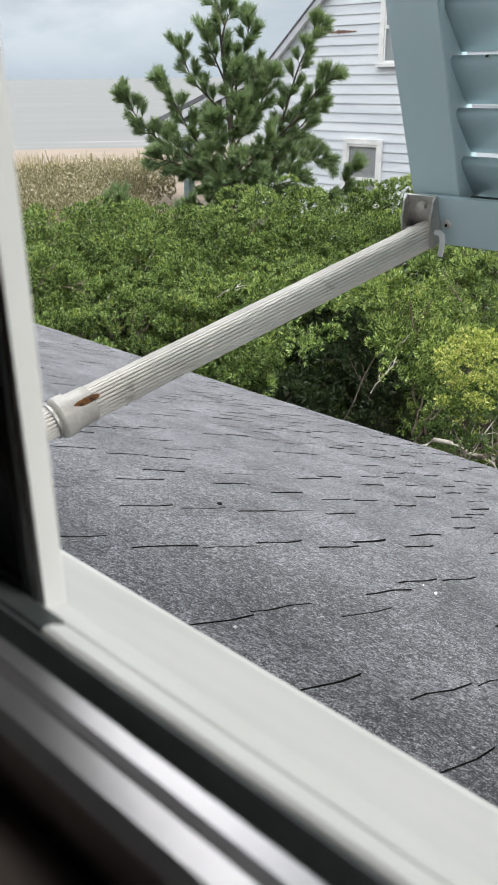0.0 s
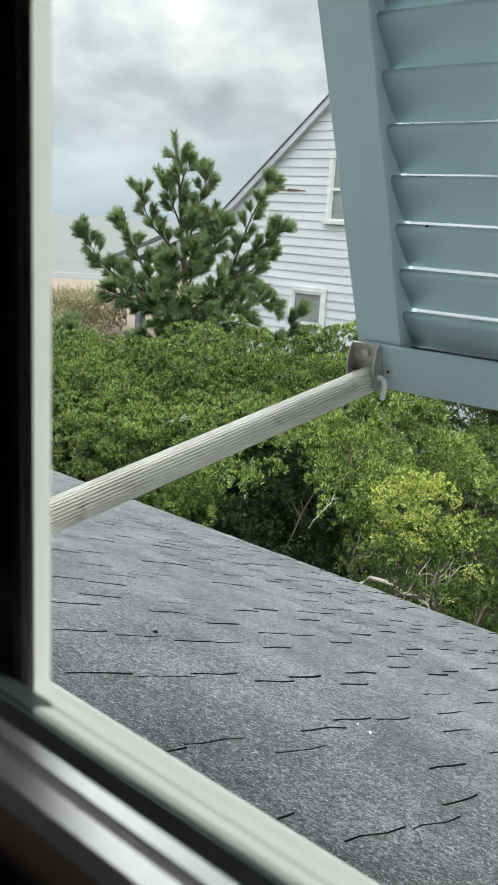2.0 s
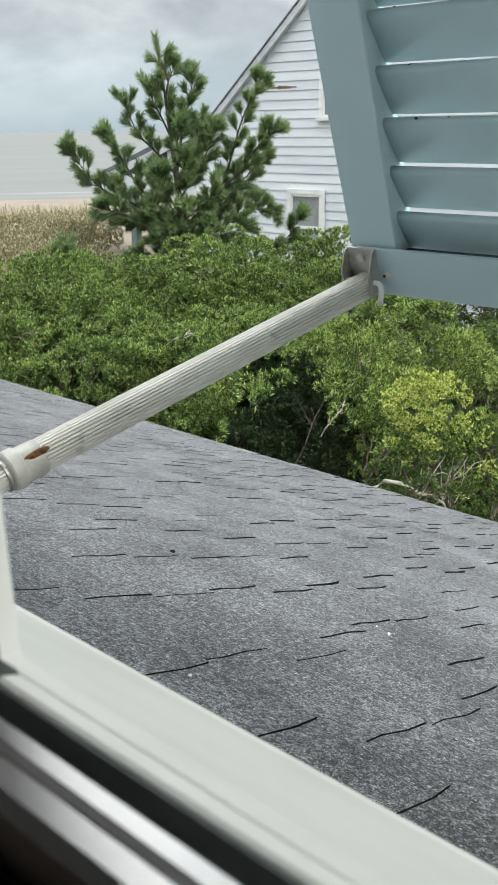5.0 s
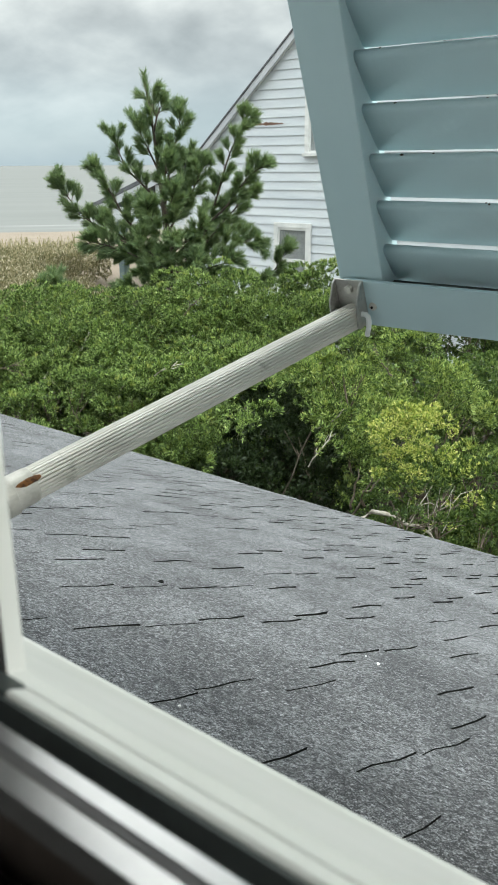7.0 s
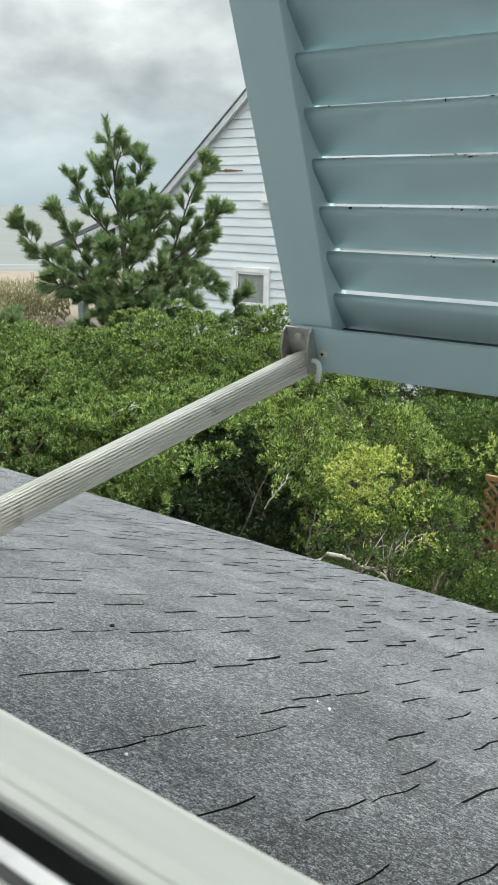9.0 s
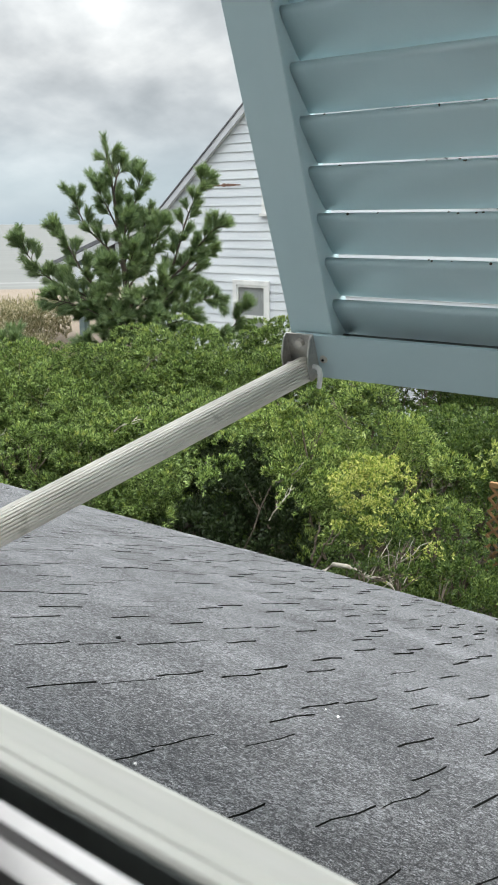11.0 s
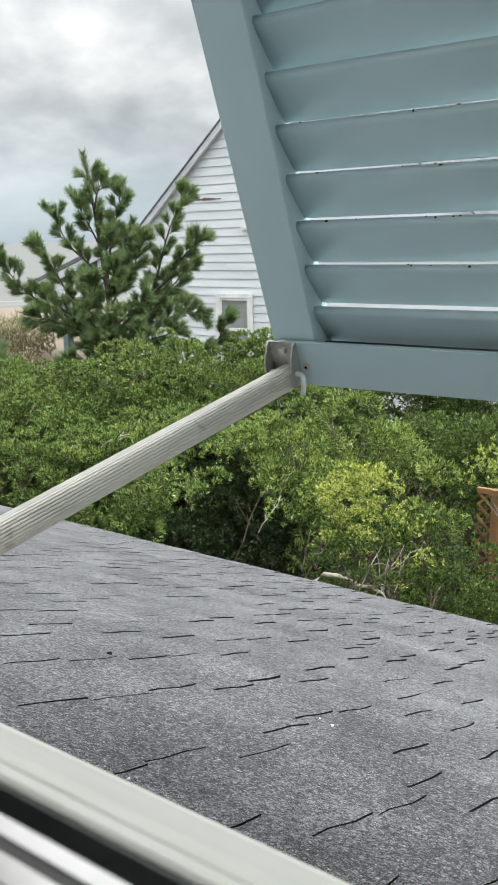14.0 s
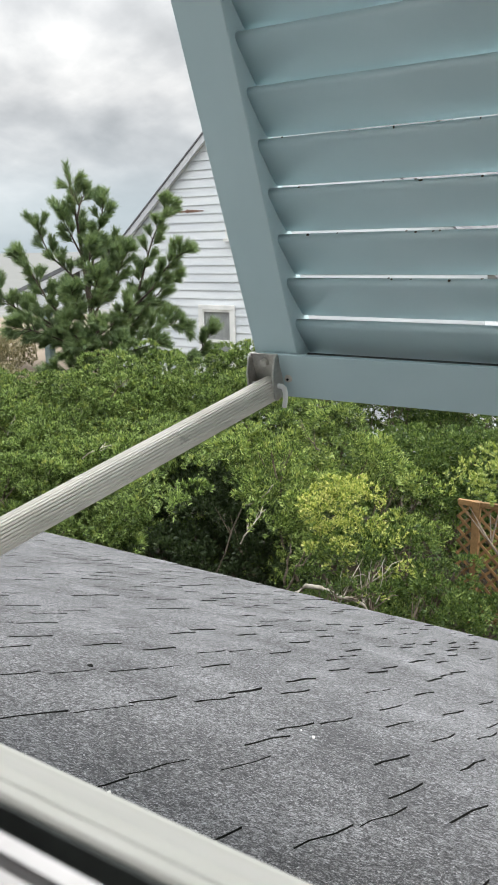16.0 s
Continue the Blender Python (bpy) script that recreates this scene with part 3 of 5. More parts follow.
# ---- the propped shutter ----
def make_shutter():
    o = Vector((-0.632, 0.585, 4.347))
    u, v = Vector((1, 0, 0)), Vector((0, -0.370, 0.929))
    c = u.cross(v)
    frame_m = Matrix(((u.x, v.x, c.x, o.x), (u.y, v.y, c.y, o.y), (u.z, v.z, c.z, o.z), (0, 0, 0, 1)))
    sh = empty("louvred_shutter", "blue-grey painted louvred shutter hinged at its top and propped outward", "shutter")
    sh.matrix_world = frame_m
    wide, tall = 0.93, 1.98

    def stile(x, into):
        """A stile with eased edges; into is the side that faces the slats."""
        bm = bmesh.new()
        outline = [(0.0, -0.0012), (0.0012, 0.0), (0.0685, 0.0), (0.0700, -0.0015), (0.0700, -0.050), (0.0, -0.050)]
        ends = [[bm.verts.new((x + into * a, y, c)) for a, c in outline] for y in (-0.066, tall)]
        bm.faces.new(ends[0]), bm.faces.new(ends[1][::-1])
        for q in range(6):
            r = (q + 1) % 6
            bm.faces.new((ends[0][q], ends[1][q], ends[1][r], ends[0][r]))
        return bm
    part("stile", stile(0.0, 1), shutter_paint, sh)
    part("stile", stile(wide, -1), shutter_paint, sh)
    part("rail_plate", box((0.012, -0.067, 0.0035), (wide - 0.012, 0.002, 0.010), 0.0009), shutter_paint, sh)
    part("bottom_rail", box((0.0703, -0.067, -0.034), (wide - 0.0703, -0.018, 0.0030), 0.002), shutter_paint, sh)
    # added dark strip that stands for the shade in the pocket behind the rail
    part("weather_strip", box((0.0703, -0.0178, -0.0290), (wide - 0.0703, -0.0135, 0.0028), 0.001), recess_shade_tone, sh, "added dark strip for the shade behind the rail")
    part("top_rail", box((0.0703, tall - 0.08, -0.045), (wide - 0.0703, tall, -0.002), 0.0025), shutter_paint, sh)
    k, at = 0, 0.0404
    prof = []
    top, end = Vector((0.0, -0.017)), Vector((-0.0616, -0.0392))
    d = (end - top).normalized()
    nn = Vector((-d.y, d.x))
    length = (end - top).length
    # an elliptical slat: round nose, full belly, thin tail
    for s, h in ((-0.060, 0.0), (-0.048, 0.0034), (-0.020, 0.0060), (0.025, 0.0076), (0.075, 0.0075), (0.120, 0.0060), (0.165, 0.0046), (0.25, 0.0042), (0.55, 0.0040), (0.85, 0.0026), (0.97, 0.0014), (1.0, 0.0)):
        prof.append(top + d * (s * length) + nn * h)
    for s, h in ((0.97, 0.0014), (0.85, 0.0028), (0.55, 0.0044), (0.25, 0.0052), (0.09, 0.0056), (0.035, 0.0054), (-0.015, 0.0044), (-0.045, 0.0025)):
        prof.append(top + d * (s * length) - nn * h)
    bm = prism([(p.x, p.y) for p in prof], 0.0703, wide - 0.0703)
    first = part("louvre", bm, shutter_paint, sh, smooth=True)
    first.location.y = at
    while at < tall - 0.17:
        at += 0.0619
        k += 1
        ob = new("louvre", first.data)
        ob.parent = sh
        ob.location.y = at
    # screw head in the rail
    bm = bmesh.new()
    bmesh.ops.create_cone(bm, cap_ends=True, segments=14, radius1=0.0062, radius2=0.0050, depth=0.003, matrix=Matrix.Translation((0.054, -0.036, 0.0115)))
    part("screw", bm, collar_plastic, sh, "small steel screw head")
    # no hole is cut: a dark disc on the head paints the socket's shade
    bm = bmesh.new()
    bmesh.ops.create_cone(bm, cap_ends=True, segments=10, radius1=0.0020, radius2=0.0018, depth=0.0012, matrix=Matrix.Translation((0.054, -0.036, 0.0136)))
    part("screw_socket", bm, deck_mat, sh, "dark disc on the screw for the shade in its socket")
    for x in (0.2, wide - 0.2):
        part("hinge", box((x - 0.04, tall - 0.01, -0.03), (x + 0.04, tall + 0.03, -0.02), 0.002), bracket_metal, sh)

    # leaf crumbs caught between the lower slats
    rr = random.Random(12)
    bm = bmesh.new()
    for row, xs in ((1, (0.17, 0.31)), (2, (0.22, 0.40)), (3, (0.20, 0.36)), (4, (0.25, 0.45)), (5, (0.30, 0.48))):
        for q in range(6):
            x, w = rr.uniform(*xs) if q % 3 else rr.uniform(0.10, 0.6), rr.uniform(0.001, 0.0032)
            p = Vector((x, 0.0404 + 0.0619 * row + rr.uniform(0.0032, 0.0042), rr.uniform(-0.020, -0.015)))
            bmesh.ops.create_icosphere(bm, subdivisions=1, radius=1.0, matrix=Matrix.Translation(p) @ Matrix.Diagonal((w, rr.uniform(0.0008, 0.002), 0.002, 1)))
    crumbs = part("leaf_crumbs", bm, bark, sh)
    tagged(crumbs, "dark leaf crumbs caught between the louvres", kind="stuff")

    # clevis that holds the pole
    br = empty("pole_bracket", "grey stainless clevis bracket bolted to the shutter corner", "bracket")
    br.matrix_world = frame_m
    part("back_plate", box((-0.001, -0.068, 0.0105), (0.045, 0.004, 0.0135), 0.001), bracket_metal, br)

    def flange(x):
        bm = bmesh.new()
        outline = [(-0.060, 0.0136), (0.004, 0.0136), (0.001, 0.020), (-0.020, 0.034), (-0.054, 0.040), (-0.060, 0.035)]
        a = [bm.verts.new((x, p, q)) for p, q in outline]
        b = [bm.verts.new((x + 0.0028, p, q)) for p, q in outline]
        bm.faces.new(a), bm.faces.new(b[::-1])
        for i in range(len(a)):
            j = (i + 1) % len(a)
            bm.faces.new((a[i], b[i], b[j], a[j]))
        bmesh.ops.bevel(bm, geom=list(bm.edges), offset=0.0006, segments=2, affect='EDGES')
        return bm
    part("flange", flange(-0.001), bracket_metal, br)
    part("flange", flange(0.0422), bracket_metal, br)
    bm = bmesh.new()
    bmesh.ops.create_cone(bm, cap_ends=True, segments=6, radius1=0.0066, radius2=0.0060, depth=0.006, matrix=Matrix.Translation((0.023, -0.009, 0.0165)))
    part("bolt", bm, collar_plastic, br, "hexagonal bolt head")
    pin = [(-0.006, -0.040, 0.026), (0.044, -0.040, 0.026), (0.0510, -0.0400, 0.0265), (0.0550, -0.0425, 0.0275), (0.0562, -0.0490, 0.029), (0.0550, -0.059, 0.031), (0.0520, -0.070, 0.033)]
    part("pin", tube(pin, [0.0038] * len(pin), 10), trim_white, br, "bent pale locking pin", smooth=True)
    return frame_m


shutter_m = make_shutter()


def make_pole():
    top = shutter_m @ Vector((0.0225, -0.050, 0.026))
    low = Vector((-0.736, -0.178, 4.117))
    d = (low - top).normalized()
    length = (low - top).length
    pole = empty("support_pole", "fluted telescoping aluminium pole propping the shutter open", "support pole")

    def at(s):
        return top + d * s
    cut = length * 0.696
    part("outer_tube", tube([at(-0.012), at(cut)], [0.0190, 0.0190], 150, flute=0.0023), pole_metal, pole)
    part("inner_tube", tube([at(cut - 0.01), at(length - 0.02)], [0.0168, 0.0168], 130, flute=0.0021), pole_metal, pole)
    ring = [(cut - 0.028, 0.0191), (cut - 0.026, 0.0200), (cut - 0.003, 0.0204), (cut - 0.002, 0.0226), (cut + 0.010, 0.0226), (cut + 0.012, 0.0208), (cut + 0.014, 0.0175)]
    part("collar", tube([at(s) for s, r in ring], [r for s, r in ring], 36), collar_plastic, pole, "pale cast collar")
    bm = tube([at(cut + 0.0165), at(cut + 0.0185)], [0.0196, 0.0196], 36)
    part("clip_ring", bm, bracket_metal, pole)
    # rusted latch on the collar
    eye = Vector((0, -0.42, 4.5))
    side = (eye - at(cut)).normalized()
    side = (side - d * side.dot(d)).normalized()
    bm = bmesh.new()
    bmesh.ops.create_icosphere(bm, subdivisions=2, radius=1.0)
    up_v = d.cross(side)
    m = Matrix(((d.x, up_v.x, side.x, 0), (d.y, up_v.y, side.y, 0), (d.z, up_v.z, side.z, 0), (0, 0, 0, 1)))
    spot = at(cut - 0.019) + side * 0.0192 + up_v * 0.0035
    bm.transform(Matrix.Translation(spot) @ m @ Matrix.Diagonal((0.0165, 0.0042, 0.0024, 1)))
    for q in bm.verts:
        q.co += Vector((noise.noise(q.co * 300), noise.noise(q.co * 310 + Vector((3, 0, 0))), 0)) * 0.0012
    part("latch", bm, rust, pole, "rusted brown latch on the collar", smooth=True)
    anchor = box((-0.764, WALL_OUT + 0.001, 4.081), (-0.708, WALL_OUT + 0.006, 4.153), 0.001)
    part("anchor_plate", anchor, bracket_metal, pole)
    for x in (-0.759, -0.717):
        part("anchor_ear", box((x, WALL_OUT + 0.0065, 4.093), (x + 0.004, WALL_OUT + 0.035, 4.141), 0.001), bracket_metal, pole)


make_pole()


# ---- neighbouring house ----
def make_house():
    face = 13.58
    house = empty("house", "white clapboard beach house with steep gable and porch roof", "house", at=(-8.6, face, GROUND))
    off = Vector((-8.6, face, GROUND))
    peak, slope, left, right = -8.6, 0.87, -12.85, -4.35

    def rake(x):
        return 7.98 - slope * abs(x - peak) - 0.16

    def half(z):
        return max(min((7.88 - z) / slope, 4.25), 0.0)

    def add(name, bm, mat, parent=house, label=""):
        bm.transform(Matrix.Translation(-off))
        return part(name, bm, mat, parent, label)
    bm = bmesh.new()
    pts = [(left, GROUND), (right, GROUND), (right, rake(right)), (peak, rake(peak)), (left, rake(left))]
    a = [bm.verts.new((x, face + 0.002, z)) for x, z in pts]
    b = [bm.verts.new((x, face + 9.0, z)) for x, z in pts]
    bm.faces.new(a), bm.faces.new(b[::-1])
    for i in range(5):
        j = (i + 1) % 5
        bm.faces.new((a[i], b[i], b[j], a[j]))
    wall = add("wall", bm, siding)
    rng = random.Random(3)
    z = 0.59
    while z < 7.9:
        z1 = z + 0.17
        hb, ht = half(z), half(z1)
        sag = rng.uniform(-0.006, 0.006)
        if hb > 0.1:
            xs = [(peak - hb, peak + hb), (peak - ht, peak + ht)]
            lo, hi = xs
            vs = [(lo[0], face - 0.024, z + sag), (lo[1], face - 0.024, z - sag), (hi[1], face - 0.006, z1), (hi[0], face - 0.006, z1),
                  (lo[0], face, z + sag), (lo[1], face, z - sag), (hi[1], face, z1), (hi[0], face, z1)]
            vs = [Vector(q) - off for q in vs]
            mesh_object("clapboard", vs, [(0, 1, 2, 3), (7, 6, 5, 4), (0, 4, 5, 1), (2, 6, 7, 3), (1, 5, 6, 2), (0, 3, 7, 4)], siding, wall)
        z = z1
    # steep roof with its overhang, and the rake boards
    for s, name in ((-1, "left"), (1, "right")):
        bm = bmesh.new()
        foot = peak + s * 4.55
        top_z, low_z = 8.00, 8.00 - slope * 4.55
        for x, zz in ((peak, top_z), (foot, low_z)):
            for y in (face - 0.16, face + 9.3):
                for t in (0.0, -0.035):
                    bm.verts.new((x, y, zz + t))
        bmesh.ops.convex_hull(bm, input=bm.verts)
        add("roof", bm, roof_dark)
        bm = bmesh.new()
        for x, zz in ((peak, top_z - 0.04), (foot, low_z - 0.04)):
            for y in (face - 0.14, face - 0.105):
                for t in (0.0, -0.15):
                    bm.verts.new((x, y, zz + t))
        bmesh.ops.convex_hull(bm, input=bm.verts)
        add("rake_board", bm, fascia_grey, label="grey rake board under the roof edge")
        bm = bmesh.new()
        for x, zz in ((peak, top_z - 0.14), (foot, low_z - 0.14)):
            for y in (face - 0.103, face - 0.03):
                for t in (0.0, -0.03):
                    bm.verts.new((x, y, zz + t))
        bmesh.ops.convex_hull(bm, input=bm.verts)
        add("soffit", bm, trim_white)
    # porch: shallow roof, beam and posts
    bm = bmesh.new()
    for x, zz in ((-12.7, 4.66), (-16.35, 3.42)):
        for y in (face - 0.10, face + 7.0):
            for t in (0.0, -0.09):
                bm.verts.new((x, y, zz + t))
    bmesh.ops.convex_hull(bm, input=bm.verts)
    porch = add("porch_roof", bm, roof_dark)
    bm = bmesh.new()
    for x, zz in ((-12.9, 4.49), (-16.3, 3.335)):
        for y in (face - 0.09, face - 0.05):
            for t in (0.0, -0.17):
                bm.verts.new((x, y, zz + t))
    bmesh.ops.convex_hull(bm, input=bm.verts)
    add("porch_fascia", bm, fascia_grey)
    z = 3.20
    while z < 4.3:
        xl = -16.2 + (z + 0.17 - 3.22) / 0.34
        if xl < -12.95:
            add("porch_board", box((xl, face - 0.012, z), (-12.86, face + 0.012, z + 0.163), 0.003), siding)
        z += 0.17
    for x, y in ((-15.02, face + 0.1), (-15.9, face + 6.6)):
        add("porch_post", box((x - 0.09, y - 0.09, GROUND - 0.1), (x + 0.09, y + 0.09, 3.42 + (x + 16.3) * 0.34 - 0.1), 0.008), green_post)

    def window(x0, x1, z0, z1, meet):
        """A double-hung window: proud white casing, two sashes, curtain behind."""
        w = 0.10
        body = add("window", box((x0 + 0.02, face - 0.031, z0 + 0.02), (x1 - 0.02, face - 0.001, z1 - 0.02)), curtain, label="double-hung window with a pale curtain behind glass")
        for lo, hi, nm in (((x0, face - 0.075, z1 - w), (x1, face - 0.032, z1), "head_trim"), ((x0, face - 0.075, z0 + 0.061), (x0 + w, face - 0.032, z1 - w - 0.001), "side_trim"),
                           ((x1 - w, face - 0.075, z0 + 0.061), (x1, face - 0.032, z1 - w - 0.001), "side_trim"), ((x0 - 0.04, face - 0.10, z0), (x1 + 0.04, face - 0.032, z0 + 0.06), "sill")):
            add(nm, box(lo, hi, 0.004), trim_white, body)
        a, b = x0 + w + 0.001, x1 - w - 0.001
        add("meeting_rail", box((a, face - 0.066, meet - 0.03), (b, face - 0.040, meet + 0.03), 0.003), trim_white, body)
        for z in (z1 - w - 0.045, z0 + 0.062):
            add("sash_rail", box((a, face - 0.060, z), (b, face - 0.041, z + 0.044), 0.003), trim_white, body)
        for x in (a, b - 0.035):
            add("sash_stile", box((x, face - 0.058, z0 + 0.107), (x + 0.034, face - 0.0415, z1 - w - 0.046), 0.003), trim_white, body)
        m = house_pane
        for za, zb in ((z0 + 0.107, meet - 0.031), (meet + 0.031, z1 - w - 0.046)):
            p = add("pane", box((a + 0.036, face - 0.050, za), (b - 0.036, face - 0.046, zb)), m, body)
            p.visible_shadow = False
    window(-10.37, -9.46, 1.86, 3.36, 2.62)
    window(-9.64, -8.73, 4.62, 5.95, 5.28)
    # rotten gash in one board
    bm = bmesh.new()
    pts = []
    rng = random.Random(8)
    for i in range(15):
        t = i / 14
        pts.append((t, 0.034 * math.sin(math.pi * t) ** 0.8 * rng.uniform(0.2, 1.3) + 0.004))
    up_e = [bm.verts.new((-10.92 + 0.74 * t, face - 0.0255, 5.235 + h)) for t, h in pts]
    dn_e = [bm.verts.new((-10.92 + 0.74 * t, face - 0.0275, 5.235 - 0.7 * h)) for t, h in pts]
    for i in range(14):
        bm.faces.new((up_e[i], up_e[i + 1], dn_e[i + 1], dn_e[i]))
    r = bmesh.ops.extrude_face_region(bm, geom=bm.faces[:])
    bmesh.ops.translate(bm, vec=(0, 0.012, 0), verts=[q for q in r["geom"] if isinstance(q, bmesh.types.BMVert)])
    add("rot_patch", bm, rot_wood, wall, "reddish rotten gash in the clapboard")
    add("corner_board", box((left - 0.02, face - 0.03, GROUND), (left + 0.10, face - 0.0255, rake(left) - 0.1)), trim_white)
    return house


house_pane = bpy.data.materials.new("clear_pane")
house_pane.use_nodes = True
_t = house_pane.node_tree
_g = _t.nodes.new("ShaderNodeBsdfGlossy")
_g.inputs["Roughness"].default_value = 0.03
_x = _t.nodes.new("ShaderNodeBsdfTransparent")
_x.inputs[0].default_value = (0.90, 0.92, 0.93, 1)
_f = _t.nodes.new("ShaderNodeFresnel")
_m = _t.nodes.new("ShaderNodeMixShader")
_t.links.new(_f.outputs[0], _m.inputs[0])
_t.links.new(_x.outputs[0], _m.inputs[1])
_t.links.new(_g.outputs[0], _m.inputs[2])
_t.links.new(_m.outputs[0], _t.nodes["Material Output"].inputs[0])
make_house()


# ---- pine ----
def shoot_needles(base, tip, rng, count, length):
    """Needles along a shoot like a bottle brush, leaning forward: an (n, 4, 3) array."""
    base, tip = np.array(base), np.array(tip)
    ax = tip - base
    ax = ax / np.linalg.norm(ax)
    t = 0.30 + 0.70 * rng.random(count) ** 0.75
    p = base + np.outer(t, tip - base)
    r = rng.normal(size=(count, 3))
    r -= np.outer(r @ ax, ax)
    r /= np.linalg.norm(r, axis=1, keepdims=True)
    lean = rng.uniform(0.7, 2.1, count)[:, None]
    d = r + ax * lean + np.array([0, 0, 0.10])
    d /= np.linalg.norm(d, axis=1, keepdims=True)
    ln = (length * rng.uniform(0.65, 1.15, count))[:, None]
    s = np.cross(d, rng.normal(size=(count, 3)))
    s /= np.linalg.norm(s, axis=1, keepdims=True)
    w = 0.0036
    e = p + d * ln
    return np.stack([p - s * w, p + s * w, e + s * w * 0.35, e - s * w * 0.35], 1)


def through_points(pts, steps):
    """Points along a smooth curve through pts."""
    out_pts = []
    for i in range(len(pts) - 1):
        p0, p1, p2, p3 = pts[max(i - 1, 0)], pts[i], pts[i + 1], pts[min(i + 2, len(pts) - 1)]
        for k in range(steps):
            s = k / steps
            out_pts.append(0.5 * (2 * p1 + (p2 - p0) * s + (2 * p0 - 5 * p1 + 4 * p2 - p3) * s * s + (3 * p1 - p0 - 3 * p2 + p3) * s ** 3))
    return out_pts + [pts[-1]]


def grow_limb(pine, foot, way, rng, rr, cloud, thick=0.026, bare=0.3, spacing=0.052):
    """One limb along way, with upswept needle-clad shoots on its outer part."""
    run = through_points(way, 5)
    n = len(run) - 1
    limb_bm = bmesh.new()
    tube(run, [thick * (1 - 0.82 * i / n) for i in range(n + 1)], 6, limb_bm)
    L = sum((b - a).length for a, b in zip(run, run[1:]))
    m = max(3, int(L * (1 - bare) / spacing))
    for j in range(m):
        s = bare + (1 - bare) * (j + rr.uniform(0.1, 0.9)) / m
        k = min(int(s * n), n - 1)
        q = run[k].lerp(run[k + 1], s * n - k)
        out = (run[k + 1] - run[k]).normalized()
        w = Vector([rr.gauss(0, 1) for _ in range(3)])
        w = (w - out * w.dot(out)).normalized()
        d = (out * 0.75 + w * 0.95 + Vector((0, 0, 0.42))).normalized()
        e = q + d * rr.uniform(0.13, 0.26)
        tube([q, q.lerp(e, 0.5) + Vector((0, 0, -0.01)), e], [0.0065, 0.0055, 0.004], 4, limb_bm)
        cloud.append(shoot_needles(q, e, rng, 250, 0.120))
    e = run[-1] + ((run[-1] - run[-2]).normalized() * 0.8 + Vector((0, 0, 0.5))).normalized() * 0.12
    tube([run[-1], e], [0.006, 0.004], 4, limb_bm)
    cloud.append(shoot_needles(run[-4], e, rng, 380, 0.130))
    limb_bm.transform(Matrix.Translation(-foot))
    part("limb", limb_bm, bark, pine, smooth=True)


